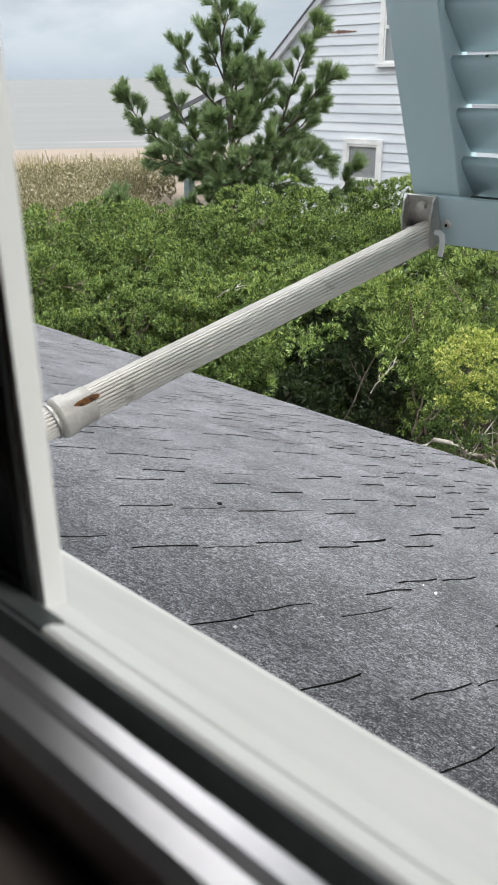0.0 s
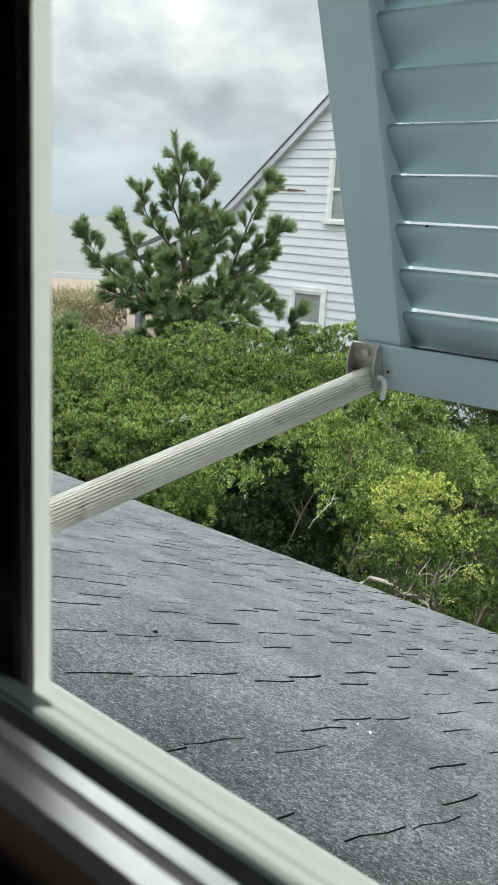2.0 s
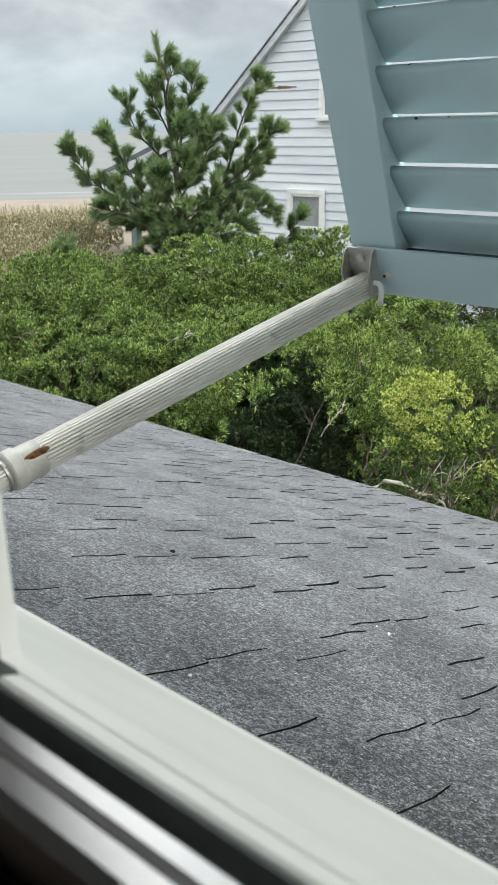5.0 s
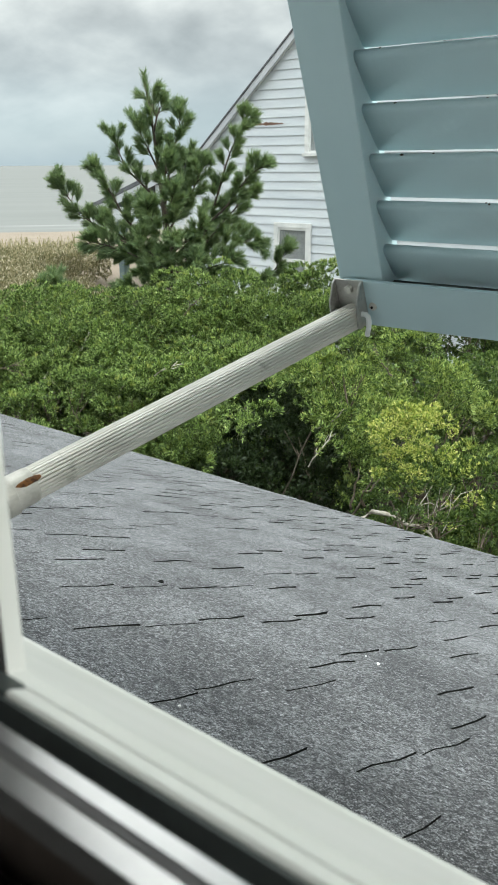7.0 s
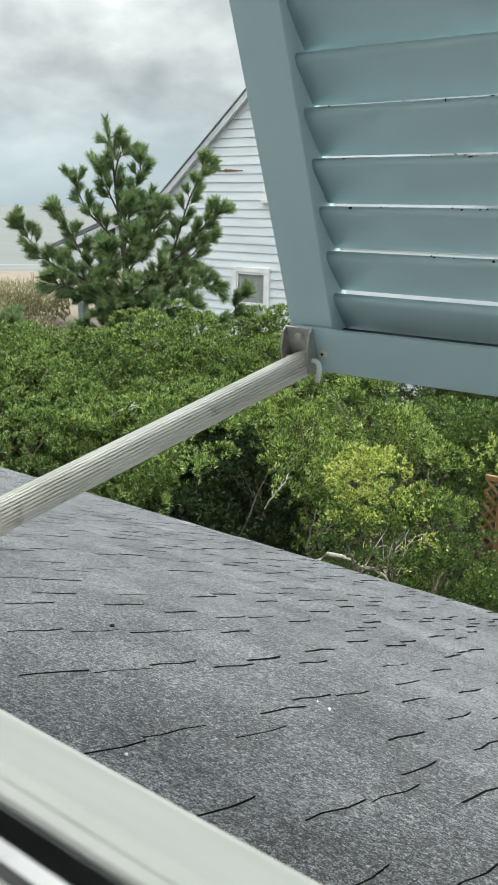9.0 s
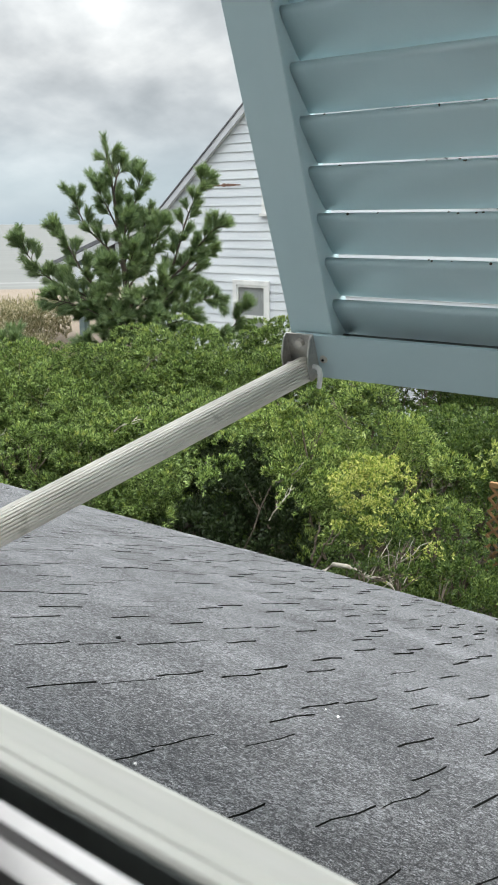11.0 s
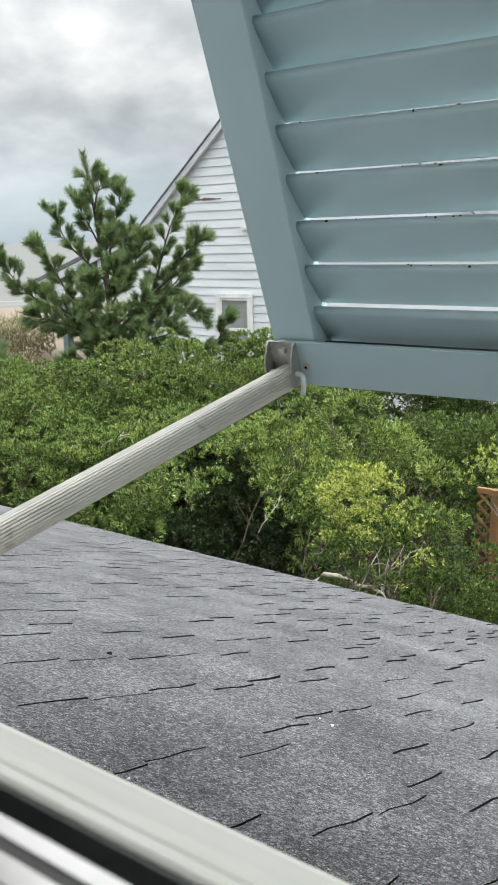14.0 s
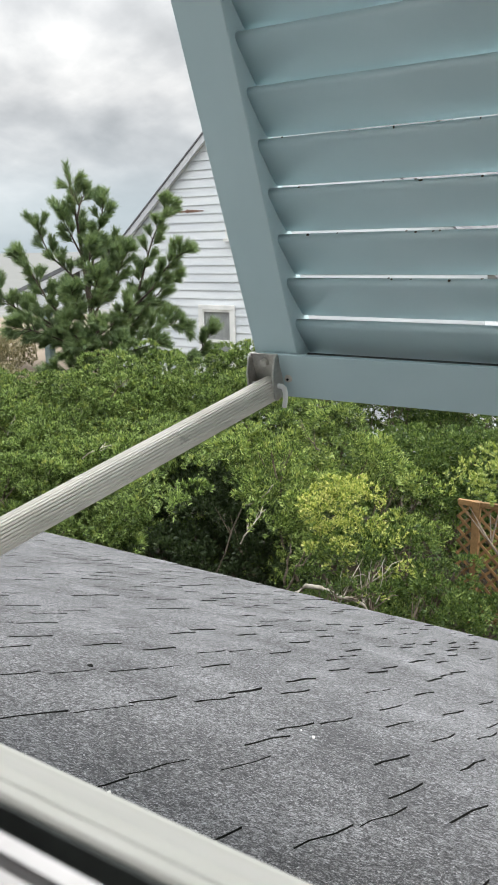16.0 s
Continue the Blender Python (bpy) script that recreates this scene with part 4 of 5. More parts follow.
def make_pine():
    rng = np.random.default_rng(21)
    rr = random.Random(21)
    foot = Vector((-8.665, 8.685, GROUND - 0.07))
    side, back = Vector((0.705, 0.709, 0)), Vector((-0.709, 0.705, 0))

    def at(a, z, depth=0.0):
        """a: metres to the side of the trunk's foot, z: height, depth: away to the sea."""
        return foot + side * a + back * depth + Vector((0, 0, z - GROUND))
    pine = empty("pine_tree", "young green pine with upswept limbs of bushy needles", "tree", at=foot)
    stem = [at(0.10, GROUND - 0.05), at(0.07, 1.6), at(0.05, 2.72), at(-0.06, 3.64), at(-0.12, 4.25), at(-0.16, 4.60), at(-0.22, 5.20), at(-0.30, 5.66)]
    bm = tube(stem, [0.085, 0.075, 0.062, 0.048, 0.034, 0.026, 0.014, 0.006], 10)
    bm.transform(Matrix.Translation(-foot))
    part("trunk", bm, bark, pine, smooth=True)

    def trunk(z):
        return 0.05 - 0.12 * (z - 2.7) / 1.0 if z < 3.7 else -0.07 - 0.095 * (z - 3.7)
    # each limb: height on the trunk, depth of its tip, then (aside, height) of the points it passes
    limbs = [(3.10, 0.3, (-0.80, 3.42), (-1.34, 3.74), (-1.72, 4.20)), (3.25, -0.2, (-0.58, 3.62), (-0.84, 4.02), (-1.05, 4.40)),
             (3.95, 0.2, (-0.32, 4.13), (-0.62, 4.42), (-0.79, 4.80)), (4.45, -0.1, (-0.28, 4.70), (-0.43, 4.97)), (5.00, 0.1, (-0.10, 5.12), (-0.02, 5.26)),
             (3.90, -0.2, (0.04, 4.30), (0.16, 4.74), (0.27, 5.14)), (3.85, 0.3, (0.22, 4.20), (0.40, 4.52)), (3.60, -0.3, (0.36, 4.02), (0.58, 4.45)),
             (2.95, 0.1, (0.48, 3.30), (0.78, 3.92), (1.03, 4.60), (1.32, 5.08)), (3.30, -0.4, (0.86, 3.80), (1.20, 4.20), (1.47, 4.42)),
             (3.00, 0.4, (0.68, 3.40), (1.06, 3.76), (1.40, 4.02)), (2.90, -0.2, (0.72, 3.18), (1.14, 3.36), (1.46, 3.32)), (2.95, 0.6, (0.70, 3.30), (1.20, 3.52)),
             (2.80, -0.5, (0.55, 2.98), (1.02, 3.14)), (2.70, -0.4, (0.45, 2.76), (0.82, 2.82)), (3.00, -0.3, (-0.75, 3.28), (-1.24, 3.42)),
             (3.05, 0.6, (-0.70, 3.40), (-1.14, 3.66)), (2.90, 0.1, (-0.50, 3.06), (-0.90, 3.20)), (3.05, -0.6, (-0.25, 3.20), (-0.46, 3.46)),
             (2.75, -0.5, (-0.20, 2.80), (-0.42, 2.96)), (3.40, -0.7, (-0.20, 3.60), (-0.32, 3.90)), (3.60, -0.7, (0.0, 3.80), (0.10, 4.10)),
             (3.20, -0.7, (0.30, 3.38), (0.52, 3.68)), (3.00, -0.9, (0.0, 3.15), (0.08, 3.48)), (2.80, -0.9, (0.25, 2.92), (0.42, 3.16)),
             (2.85, -0.8, (-0.08, 2.95), (-0.18, 3.20)), (4.10, -0.4, (-0.03, 4.26), (0.02, 4.52)), (3.50, 0.7, (0.15, 3.75), (0.32, 4.02)),
             (3.40, 0.7, (-0.25, 3.62), (-0.42, 3.92)), (2.90, 0.8, (0.35, 3.10), (0.62, 3.32)), (2.90, 0.8, (-0.35, 3.08), (-0.60, 3.24)),
             (3.70, 0.1, (0.20, 3.84), (0.36, 4.15)), (3.30, 0.1, (-0.22, 3.50), (-0.30, 3.72)), (2.65, -0.6, (-0.10, 2.70), (-0.70, 2.80)),
             (2.45, -0.1, (0.60, 2.40), (1.18, 2.58), (1.70, 2.90), (1.93, 3.26)), (2.45, -0.3, (0.60, 2.42), (1.22, 2.62), (1.52, 2.82))]
    cloud = []
    for z0, dep, *way in limbs:
        pts = [at(trunk(z0), z0)] + [at(0.907 * a - 0.045, z + 0.10, dep * (i + 1) / len(way)) for i, (a, z) in enumerate(way)]
        grow_limb(pine, foot, pts, rng, rr, cloud, 0.009 + 0.0045 * len(way), 0.62 if z0 < 2.5 else 0.28, 0.042 if abs(way[-1][0]) < 0.65 else 0.054)
    for i in range(13):
        z = 4.5 + 1.0 * i / 12
        q = at(trunk(z), z)
        d = Vector((rr.gauss(0, 1), rr.gauss(0, 1), 1.1)).normalized()
        e = q + d * rr.uniform(0.15, 0.24)
        twig = tube([q, e], [0.006, 0.004], 4)
        twig.transform(Matrix.Translation(-foot))
        part("twig", twig, bark, pine)
        cloud.append(shoot_needles(q, e, rng, 240, 0.132))
    cloud.append(shoot_needles(stem[-2], stem[-1] + Vector((0, 0, 0.10)), rng, 300, 0.11))
    quads_object("needles", np.concatenate(cloud) - np.array(foot), needle_mat, pine)

    # a sapling of the same pine that pokes out of the thicket
    cloud = []
    foot2 = at(-1.72, GROUND - 0.12, -0.6)
    young = empty("pine_sapling", "small pine sapling poking out of the thicket", "tree", at=foot2)
    bm = tube([foot2, foot2 + Vector((0.02, 0, 1.4)), foot2 + Vector((0, 0, 2.62))], [0.03, 0.02, 0.006], 7)
    bm.transform(Matrix.Translation(-foot2))
    part("trunk", bm, bark, young, smooth=True)
    for k, (a, z) in enumerate([(-0.09, 2.66), (0.02, 2.74), (0.08, 2.63)]):
        b0 = foot2 + Vector((0, 0, 2.25 + 0.05 * k))
        grow_limb(young, foot2, [b0, b0.lerp(foot2 + side * a + Vector((0, 0, z)), 0.5) + side * a * 0.2, foot2 + side * a + Vector((0, 0, z))], rng, rr, cloud, 0.010, 0.35, 0.11)
    quads_object("needles", np.concatenate(cloud) - np.array(foot2), needle_mat, young)


make_pine()


# ---- shrubs ----
def rosettes(pts, nrm, rng, per, size, slim=0.34, up=0.45):
    """Sprays of pointed leaves, per leaves at each point, opening round the point's normal."""
    n = len(pts)
    P = np.repeat(pts, per, 0)
    N = np.repeat(nrm, per, 0)
    m = n * per
    r = rng.normal(size=(m, 3))
    r -= (r * N).sum(1, keepdims=True) * N
    r /= np.linalg.norm(r, axis=1, keepdims=True) + 1e-9
    d = r * rng.uniform(0.25, 0.85, (m, 1)) + N * rng.uniform(0.4, 1.1, (m, 1)) + np.array([0, 0, up]) * rng.uniform(0.2, 1, (m, 1))
    d /= np.linalg.norm(d, axis=1, keepdims=True)
    L = size * rng.uniform(0.65, 1.25, (m, 1))
    s = np.cross(d, N + 0.5 * rng.normal(size=(m, 3)))
    s /= np.linalg.norm(s, axis=1, keepdims=True) + 1e-9
    nn = np.cross(s, d)
    base = P + d * L * 0.12 + rng.normal(size=(m, 3)) * size * 0.20
    mid = base + d * L * 0.52
    tip = base + d * L - nn * L * 0.10
    w = slim * L * 0.5
    return np.stack([base, mid + s * w + nn * w * 0.35, tip, mid - s * w + nn * w * 0.35], 1)


def crown_points(rng, radius, tall, lumps, density):
    """Points and normals on a lumpy, domed crown about (0, 0, 0) at its base, and the lumps' centres."""
    P, N, C = [], [], []
    for i in range(lumps):
        az = i * 2.39996 + rng.uniform(-0.5, 0.5)
        el = math.asin(min(1.0, 0.08 + 0.92 * (i + rng.uniform(0.2, 0.8)) / lumps))
        k = rng.uniform(0.66, 0.92)
        c = np.array([radius * k * math.cos(el) * math.cos(az), radius * k * math.cos(el) * math.sin(az), 0.0])
        s = radius * rng.uniform(0.26, 0.46)
        c[2] = (tall - 0.75 * s) * (0.22 + 0.78 * math.sin(el) ** 0.8 * (0.6 + 0.4 * k))
        n = int(density * s * s * 6.5)
        # twig-end clumps over the lump, each a small tuft of its own
        tufts = max(7, int(s * s * 72))
        d = rng.normal(size=(tufts, 3))
        d[:, 2] = np.abs(d[:, 2]) - 0.15
        d /= np.linalg.norm(d, axis=1, keepdims=True)
        heart = c + d * s * (1 - 0.50 * rng.random((tufts, 1)) ** 1.3) * np.array([1.1, 1.1, 0.68])
        pick = rng.integers(0, tufts, n)
        wide = min(0.135, 0.42 * s) * rng.uniform(0.6, 1.2, (tufts, 1))
        e = rng.normal(size=(n, 3)) + 0.55 * d[pick] + np.array([0, 0, 0.35])
        e /= np.linalg.norm(e, axis=1, keepdims=True)
        P.append(heart[pick] + e * wide[pick] * (1 - 0.3 * rng.random((n, 1)) ** 2) * np.array([1.15, 1.15, 0.75]))
        q = e + 0.5 * d[pick]
        N.append(q / np.linalg.norm(q, axis=1, keepdims=True))
        C.append(c)
    return np.concatenate(P), np.concatenate(N), C


def make_shrub(name, x, y, ztop, radius, seed, leaf, mat, label, density=150, per=8, slim=0.30, low=0.12, stems=14, group="", lumps=None, z0=GROUND, hollow=True, bare=0):
    rng = np.random.default_rng(seed)
    rr = random.Random(seed)
    base = Vector((x, y, z0))
    tall = ztop - z0
    ob = empty(name, label, "shrub", group, at=base)
    pts, nrm, cs = crown_points(rng, radius, tall, lumps or int(7 + radius * 6.5), density)
    keep = pts[:, 2] > tall * low
    # the hollow under the thicket
    ha, hd = radians(36.0), 7.6
    rel = pts + np.array(base) - np.array([-hd * math.sin(ha), hd * math.cos(ha) - 0.42, 1.85])
    across = rel[:, 0] * math.cos(ha) + rel[:, 1] * math.sin(ha)
    deep = -rel[:, 0] * math.sin(ha) + rel[:, 1] * math.cos(ha)
    if hollow:
        keep &= (across / 0.58) ** 2 + (deep / 2.1) ** 2 + (rel[:, 2] / 0.52) ** 2 > 1 + 0.5 * rng.random(len(pts))
    young = keep & (nrm[:, 2] > 0.45) & (rng.random(len(pts)) < 0.10)
    quads_object("leaves", rosettes(pts[keep & ~young], nrm[keep & ~young], rng, per, leaf, slim), mat, ob)
    if mat in (shrub_leaf, broad_leaf) and young.any():
        tagged(quads_object("new_growth", rosettes(pts[young], nrm[young], rng, per, leaf * 1.05, slim), shoot_leaf, ob), "paler young shoots", kind="stuff")
    # bleached bare twigs that break the face of the crown
    facing = np.array([-x, -0.4 - y, 1.5])
    facing = facing / np.linalg.norm(facing)
    front = np.nonzero(keep & (nrm @ facing > 0.75) & (pts @ facing > 0.15 * radius))[0]
    for i in range(min(bare, len(front))):
        p = Vector(pts[front[int(rng.integers(len(front)))]])
        f = Vector(facing)
        w = Vector((rr.uniform(-1, 1), rr.uniform(-1, 1), rr.uniform(0.2, 1.0))).normalized()
        w = (w - f * w.dot(f) * 0.8).normalized()
        a, b = p - w * 0.16 - f * 0.05, p + w * rr.uniform(0.10, 0.22) + f * 0.03
        bm = bmesh.new()
        run = bend(a, b, rr.uniform(-0.05, 0.05), 6, rr, 0.012)
        tube(run, [0.0075, 0.0070, 0.0064, 0.0056, 0.0048, 0.0040, 0.0026], 5, bm)
        for j in (2, 3, 4):
            e = run[j] + (w + Vector((rr.uniform(-1, 1), rr.uniform(-1, 1), rr.uniform(-0.3, 0.8)))).normalized() * rr.uniform(0.07, 0.15)
            tube(bend(run[j], e, 0.01, 3, rr, 0.008), [0.0046, 0.0040, 0.0032, 0.0020], 4, bm)
        part("bare_twig", bm, dead_wood if i % 2 else twig_mat, ob)
    if stems:
        for i in range(min(len(cs), stems)):
            bm = bmesh.new()
            c = Vector(cs[i])
            a = Vector((rr.uniform(-0.2, 0.2), rr.uniform(-0.2, 0.2), -0.1))
            mid = base + c * 0.55
            if math.hypot(mid.x + 7.6 * math.sin(ha), mid.y - 7.6 * math.cos(ha) + 0.42) < 1.15 and i % 4:
                continue
            pts3 = bend(a, c, rr.uniform(-0.1, 0.12), 5, rr, 0.05)
            tube(pts3, [0.028, 0.024, 0.019, 0.014, 0.010, 0.006], 5, bm)
            for j in range(4):
                e = c + Vector((rr.uniform(-1, 1), rr.uniform(-1, 1), rr.uniform(-0.1, 0.8))) * radius * 0.26
                tube([pts3[4], pts3[4].lerp(e, 0.5), e], [0.008, 0.006, 0.003], 4, bm)
            part("stem", bm, twig_mat, ob)
    return ob


def polar(angle, d):
    return -d * math.sin(radians(angle)), d * math.cos(radians(angle)) - 0.42


def make_shrubs():
    hedge = "dense glossy green shrub in the thicket beyond the roof"
    rows = [(61, 11.0, 3.10, 1.6), (54, 10.9, 3.28, 1.6), (47.5, 10.6, 3.22, 1.6), (41.5, 10.6, 3.46, 1.55), (35.5, 10.6, 3.38, 1.6), (30, 10.9, 3.52, 1.4),
            (58, 9.7, 2.85, 1.1), (51, 9.1, 2.72, 1.25), (45, 8.8, 2.90, 1.15), (39, 9.0, 2.80, 1.1), (33.5, 8.2, 2.95, 1.0), (28.4, 7.5, 3.24, 1.12),
            (60, 9.2, 2.2, 0.8), (54, 8.1, 2.15, 0.75), (47.5, 7.3, 2.05, 0.72), (42.3, 6.9, 2.05, 0.62)]
    for i, (a, d, z, r) in enumerate(rows):
        x, y = polar(a, d)
        low = 0.22 if i < 6 else 0.34 if i < 11 else 0.15
        make_shrub("shrub", x, y, z, r, 100 + i, 0.041, broad_leaf if i in (10, 11) else shrub_leaf, hedge, group="thicket shrubs", density=310, per=16, slim=0.26, low=low, stems=0 if 29 < a < 46 and d < 9.5 else 14, bare=7)
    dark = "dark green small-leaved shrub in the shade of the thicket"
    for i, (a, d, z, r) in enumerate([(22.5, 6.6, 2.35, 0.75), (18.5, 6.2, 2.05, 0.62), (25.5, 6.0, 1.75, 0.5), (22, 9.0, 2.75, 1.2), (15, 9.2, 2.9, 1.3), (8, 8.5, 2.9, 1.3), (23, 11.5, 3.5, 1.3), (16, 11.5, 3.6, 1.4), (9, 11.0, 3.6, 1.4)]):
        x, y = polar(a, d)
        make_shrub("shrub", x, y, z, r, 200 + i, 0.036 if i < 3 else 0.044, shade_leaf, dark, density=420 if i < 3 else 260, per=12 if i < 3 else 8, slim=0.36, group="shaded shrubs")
    for i, (a, d, z, r, low) in enumerate([(37.5, 7.4, 2.80, 0.95, 0.66), (34.0, 6.9, 2.55, 0.70, 0.68), (41.0, 7.4, 2.55, 0.70, 0.62)]):
        x, y = polar(a, d)
        make_shrub("shrub", x, y, z, r, 400 + i, 0.042, shrub_leaf, "overhanging green shrub above a dark hollow", density=260, per=16, slim=0.26, low=low, group="thicket shrubs", stems=2)
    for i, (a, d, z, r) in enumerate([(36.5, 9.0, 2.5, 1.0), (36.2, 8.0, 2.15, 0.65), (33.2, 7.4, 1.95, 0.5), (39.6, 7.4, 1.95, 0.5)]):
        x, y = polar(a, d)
        make_shrub("shrub", x, y, z, r, 500 + i, 0.050, hollow_shade_leaf, "undergrowth in the thicket's hollow, its leaves coloured dark for shade", density=300, slim=0.34, group="shaded shrubs", hollow=False, stems=3)
    x, y = polar(30.9, 10.2)
    make_shrub("shrub", x, y, 3.64, 0.50, 131, 0.045, broad_leaf, "rounded lighter green shrub standing above the thicket", group="thicket shrubs", density=250, per=13, slim=0.3, low=0.3, stems=3)
    x, y = polar(12.5, 8.6)
    make_shrub("shrub", x, y, 1.95, 0.8, 132, 0.045, yellow_leaf, "low sunlit yellow-green shrub behind the lattice fence", density=220, slim=0.36, low=0.1, stems=3)
    x, y = polar(27.2, 5.9)
    make_shrub("shrub", x, y, 3.02, 0.36, 301, 0.025, yellow_leaf, "bright yellow-green shrub at the edge of the roof", density=620, per=12, slim=0.46, lumps=20, z0=1.2, low=0.62, stems=3)
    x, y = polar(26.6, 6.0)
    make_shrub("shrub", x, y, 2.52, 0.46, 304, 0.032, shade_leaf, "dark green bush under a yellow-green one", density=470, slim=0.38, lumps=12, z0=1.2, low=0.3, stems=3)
    x, y = polar(24.0, 6.1)
    make_shrub("shrub", x, y, 2.62, 0.34, 302, 0.026, yellow_leaf, "sparse yellow-green shoots among dark leaves", density=240, slim=0.44, lumps=12, z0=1.3, low=0.4, stems=3)
    x, y = polar(14.5, 6.6)
    make_shrub("shrub", x, y, 3.18, 0.75, 303, 0.038, shoot_leaf, "pale green branch hanging beside the lattice fence", density=110, slim=0.42, lumps=14, z0=1.6, low=0.6, stems=4)


make_shrubs()


# ---- bare branches at the eave ----
def make_dead_branch():
    rr = random.Random(77)
    a0 = Vector((-2.91, 5.0, 1.865))
    side = Vector((0.79, 0.62, 0))

    def at(px, up_, depth=0.0):
        return a0 + side * px + Vector((0, 0, up_ + 0.15)) + Vector((-0.62, 0.79, 0)) * (depth - 0.40)
    ob = empty("dead_branch", "bleached bare branch with fine twigs leaning over the eave", "branch")
    main = [at(-0.25, -0.25), at(-0.24, -0.03), at(-0.17, 0.02), at(-0.06, 0.0), at(0.02, -0.04), at(0.10, -0.09), at(0.18, -0.10), at(0.27, -0.16), at(0.35, -0.3)]
    part("limb", tube(main, [0.019, 0.018, 0.018, 0.017, 0.016, 0.015, 0.013, 0.011, 0.008], 8), dead_wood, ob, smooth=True)
    bm = bmesh.new()
    for p, q in ((at(0.02, -0.05), at(0.05, -0.20)), (at(-0.33, -0.2, 0.2), at(-0.14, 0.34, 0.1)), (at(-0.30, -0.05, 0.2), at(-0.26, 0.30, 0.15)), (at(-0.22, 0.12, 0.15), at(-0.10, 0.22, 0.15))):
        tube(bend(p, q, 0.02, 5, rr, 0.018), [0.010, 0.009, 0.008, 0.0065, 0.005, 0.004], 6, bm)
    part("side_limb", bm, twig_mat, ob, smooth=True)
    for i in range(40):
        p = at(rr.uniform(0.05, 0.36), rr.uniform(-0.2, -0.05), rr.uniform(-0.1, 0.2))
        q = p + side * rr.uniform(-0.12, 0.30) + Vector((0, 0, rr.uniform(0.05, 0.34))) + Vector((-0.62, 0.79, 0)) * rr.uniform(-0.1, 0.2)
        bm = bmesh.new()
        tube(bend(p, q, rr.uniform(-0.05, 0.05), 4, rr, 0.015), [0.0048, 0.0042, 0.0036, 0.0028, 0.0020], 4, bm)
        part("twig", bm, twig_mat if i % 3 else dead_wood, ob)
    g = empty("thicket_stems", "leaning grey stems in the dark hollow of the thicket", "branch")
    for p, q, r in ((at(-0.95, -0.55, 0.9), at(-0.45, 0.45, 1.3), 0.009),):
        part("stem", tube(bend(p, q, 0.05, 6, rr, 0.03), [r * (1 - 0.09 * i) for i in range(7)], 6), bark, g)


make_dead_branch()


# ---- lattice fence ----
def make_lattice():
    y, x0, x1, z0, z1 = 6.60, -2.17, 0.45, 1.16, 2.19
    fence = empty("lattice_fence", "orange-brown cedar lattice fence panel between posts", "fence", at=(x0, y, GROUND))
    off = Vector((x0, y, GROUND))

    def add(name, bm):
        bm.transform(Matrix.Translation(-off))
        return part(name, bm, lattice_wood, fence)
    for x in (x0, -0.9, x1):
        add("post", box((x - 0.034, y - 0.034, GROUND - 0.1), (x + 0.034, y + 0.034, z1 + 0.05), 0.005))
    for a, b in ((x0 - 0.17, x0 - 0.035), (x0 + 0.035, -0.935), (-0.865, x1 - 0.035)):
        add("rail", box((a, y - 0.02, z0 - 0.07), (b, y + 0.02, z0), 0.004))
        add("rail", box((a, y - 0.02, z1), (b, y + 0.02, z1 + 0.05), 0.004))
        h, w = z1 - z0, b - a
        for s in (1, -1):
            c = -h
            while c < w:
                u0, u1 = max(c, 0.0), min(c + h, w)
                if u1 - u0 > 0.03:
                    p0, p1 = (u0, z0 + (u0 - c)), (u1, z0 + (u1 - c))
                    if s < 0:
                        p0, p1 = (w - p0[0], p0[1]), (w - p1[0], p1[1])
                    mid = Vector((a + (p0[0] + p1[0]) / 2, y + 0.006 * s, (p0[1] + p1[1]) / 2))
                    ln = math.hypot(p1[0] - p0[0], p1[1] - p0[1])
                    m = Matrix.Translation(mid) @ pose(0, 0, 0, 0, -45 * s, 0)
                    add("slat", box((-ln / 2, -0.004, -0.0125), (ln / 2, 0.004, 0.0125), 0, None, m))
                c += 0.118


make_lattice()


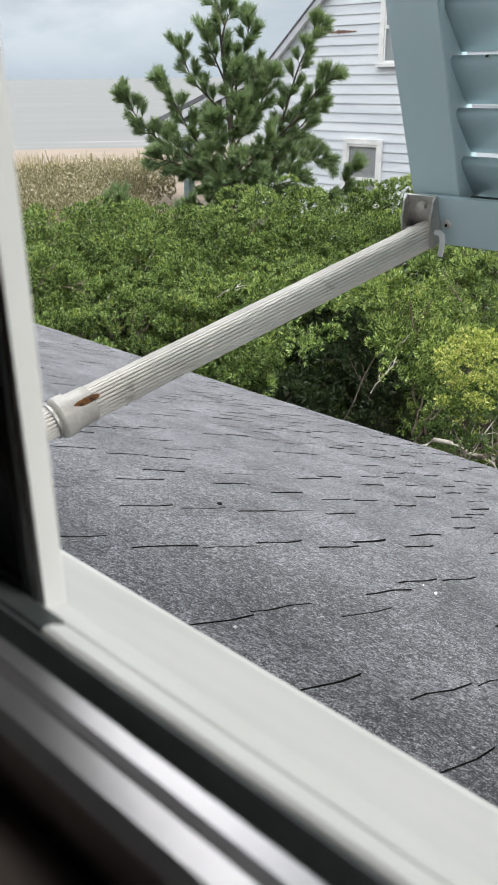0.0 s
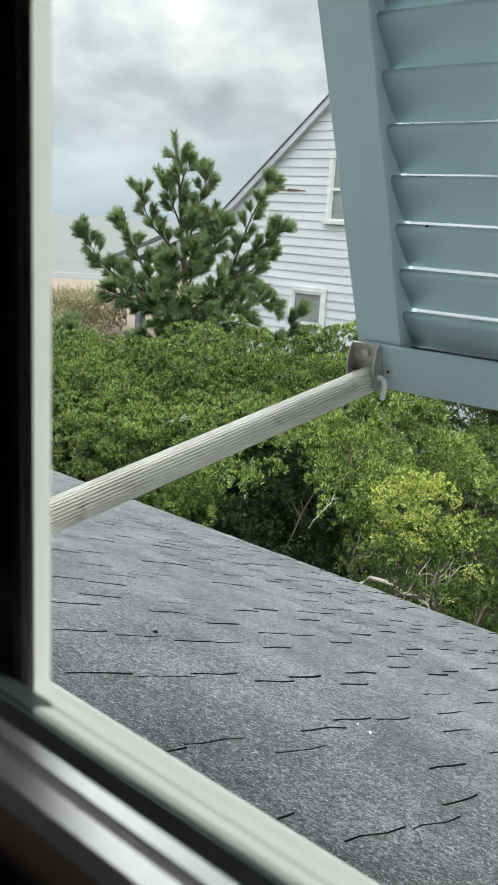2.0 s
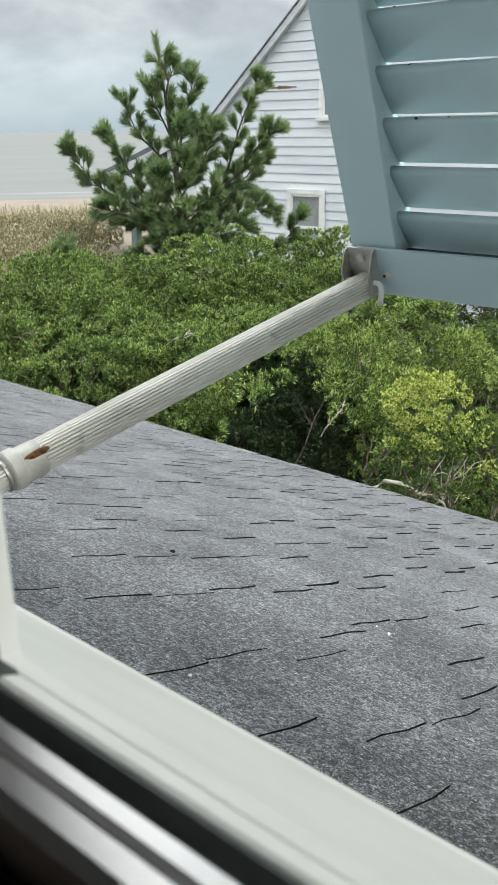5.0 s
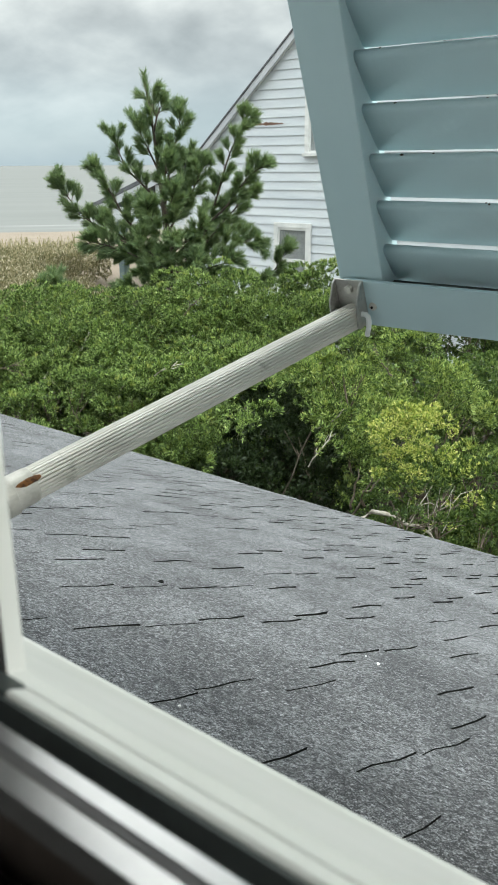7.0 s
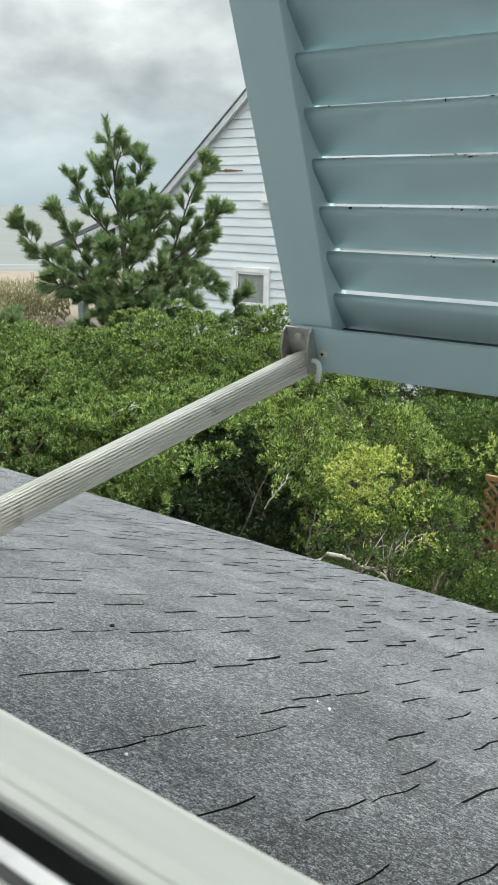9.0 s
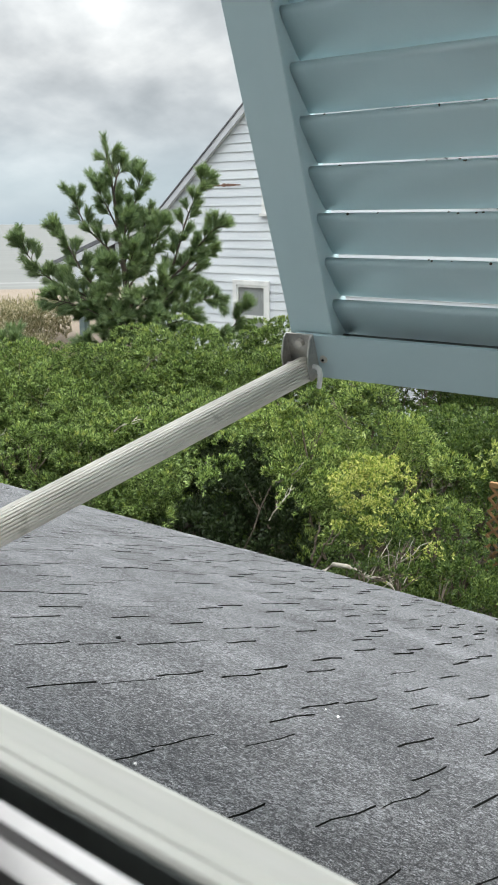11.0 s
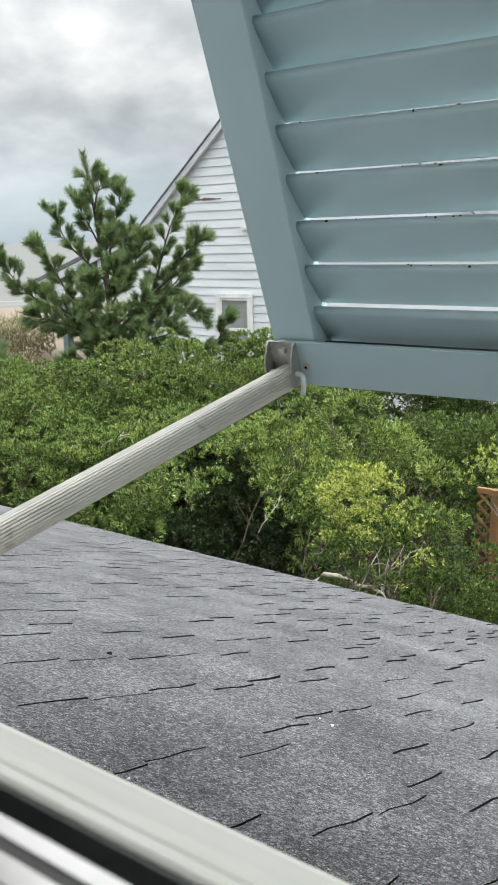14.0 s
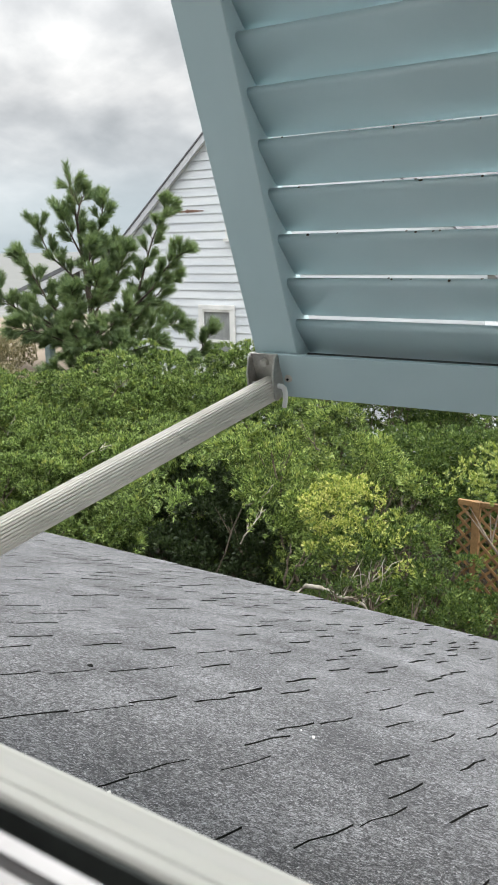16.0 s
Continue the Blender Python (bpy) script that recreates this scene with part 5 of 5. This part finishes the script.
# ---- dune grass ----
def make_grass():
    rng = np.random.default_rng(9)
    n = 26000
    s = rng.uniform(17.5, 38, n)
    l = rng.uniform(-16, 30, n)
    x = -0.77 * s + 0.64 * l
    y = 0.64 * s + 0.77 * l
    keep = (y > 6) & ~((x > -17) & (x < -4) & (y > 12.5) & (y < 23)) & (np.hypot(x, y) > 15) & (np.degrees(np.arctan2(-x, y + 0.42)) > 48.5 + 4.0 * rng.random(n) ** 2)
    s, x, y = s[keep], x[keep], y[keep]
    z = np.array([ground_height(a, b) for a, b in zip(x, y)])
    m = len(x)
    tall = rng.uniform(0.45, 1.0, m) * np.where(s < 26, 1.15, 0.8)
    lean = rng.normal(size=(m, 2)) * 0.16
    b0 = np.stack([x, y, z - 0.05], 1)
    tip = b0 + np.stack([lean[:, 0] * tall * 1.3, lean[:, 1] * tall * 1.3, tall], 1)
    sd = np.stack([rng.normal(size=m), rng.normal(size=m), np.zeros(m)], 1)
    sd /= np.linalg.norm(sd, axis=1, keepdims=True)
    w = 0.014
    q = np.stack([b0 - sd * w, b0 + sd * w, tip + sd * w * 0.5, tip - sd * w * 0.5], 1)
    tagged(quads_object("dune_grass", q, grass_mat), "tan and pale green dune grass before the beach", "grass", kind="stuff")
    # taller seeded weeds at the near edge of the dune
    k = 22000
    a = rng.uniform(48.5, 66, k)
    d = rng.uniform(17.5, 24, k)
    px, py = -d * np.sin(np.radians(a)), d * np.cos(np.radians(a))
    ok = ~((px > -17.2) & (py > 12.6))
    px, py = px[ok], py[ok]
    pz = np.array([ground_height(u, v) for u, v in zip(px, py)]) + rng.uniform(0.15, 1.05, len(px))
    pts = np.stack([px, py, pz], 1)
    nr = np.tile(np.array([0, 0, 1.0]), (len(pts), 1))
    tagged(quads_object("dune_weeds", rosettes(pts, nr, rng, 7, 0.075, 0.35), weed_mat), "straw-coloured seeding weeds at the dune's edge", "weeds", kind="stuff")


make_grass()

make_low_roof()


# ---- litter on the roof ----
def make_flake(x, y, r, seed):
    rr = random.Random(seed)
    n = Vector((0, ROOF_SLOPE, 1)).normalized()
    ring = [(r * rr.uniform(0.55, 1.2) * math.cos(i * 0.785), r * rr.uniform(0.5, 1.0) * math.sin(i * 0.785)) for i in range(8)]
    bm = bmesh.new()
    lo = [bm.verts.new((a, b, -ROOF_SLOPE * b)) for a, b in ring]
    hi = [bm.verts.new(Vector((a * 0.9, b * 0.9, -ROOF_SLOPE * b)) + n * rr.uniform(0.001, 0.004)) for a, b in ring]
    bm.faces.new(hi), bm.faces.new(lo[::-1])
    for i in range(8):
        j = (i + 1) % 8
        bm.faces.new((lo[i], lo[j], hi[j], hi[i]))
    ob = part("paint_flake", bm, trim_white)
    ob.location = (x, y, roof_z(y) + 0.0068)
    tagged(ob, "small white paint flake lying on the shingles", "debris", "paint flakes")


def make_nail(x, y):
    bm = bmesh.new()
    bmesh.ops.create_cone(bm, cap_ends=True, segments=10, radius1=0.007, radius2=0.006, depth=0.003, matrix=Matrix.Translation((0, 0, 0.0075)))
    bmesh.ops.create_cone(bm, cap_ends=True, segments=8, radius1=0.0025, radius2=0.0025, depth=0.012, matrix=Matrix.Translation((0, 0, 0.0)))
    ob = part("roofing_nail", bm, cut_edge)
    ob.location = (x, y, roof_z(y) + 0.001)
    tagged(ob, "dark roofing nail head standing proud of a shingle", "nail")


make_nail(-1.262, 0.829)
for i, (x, y, r) in enumerate([(-0.693, 0.874, 0.0036), (-0.733, 0.893, 0.0022), (-0.696, 0.295, 0.0025)]):
    make_flake(x, y, r, 60 + i)
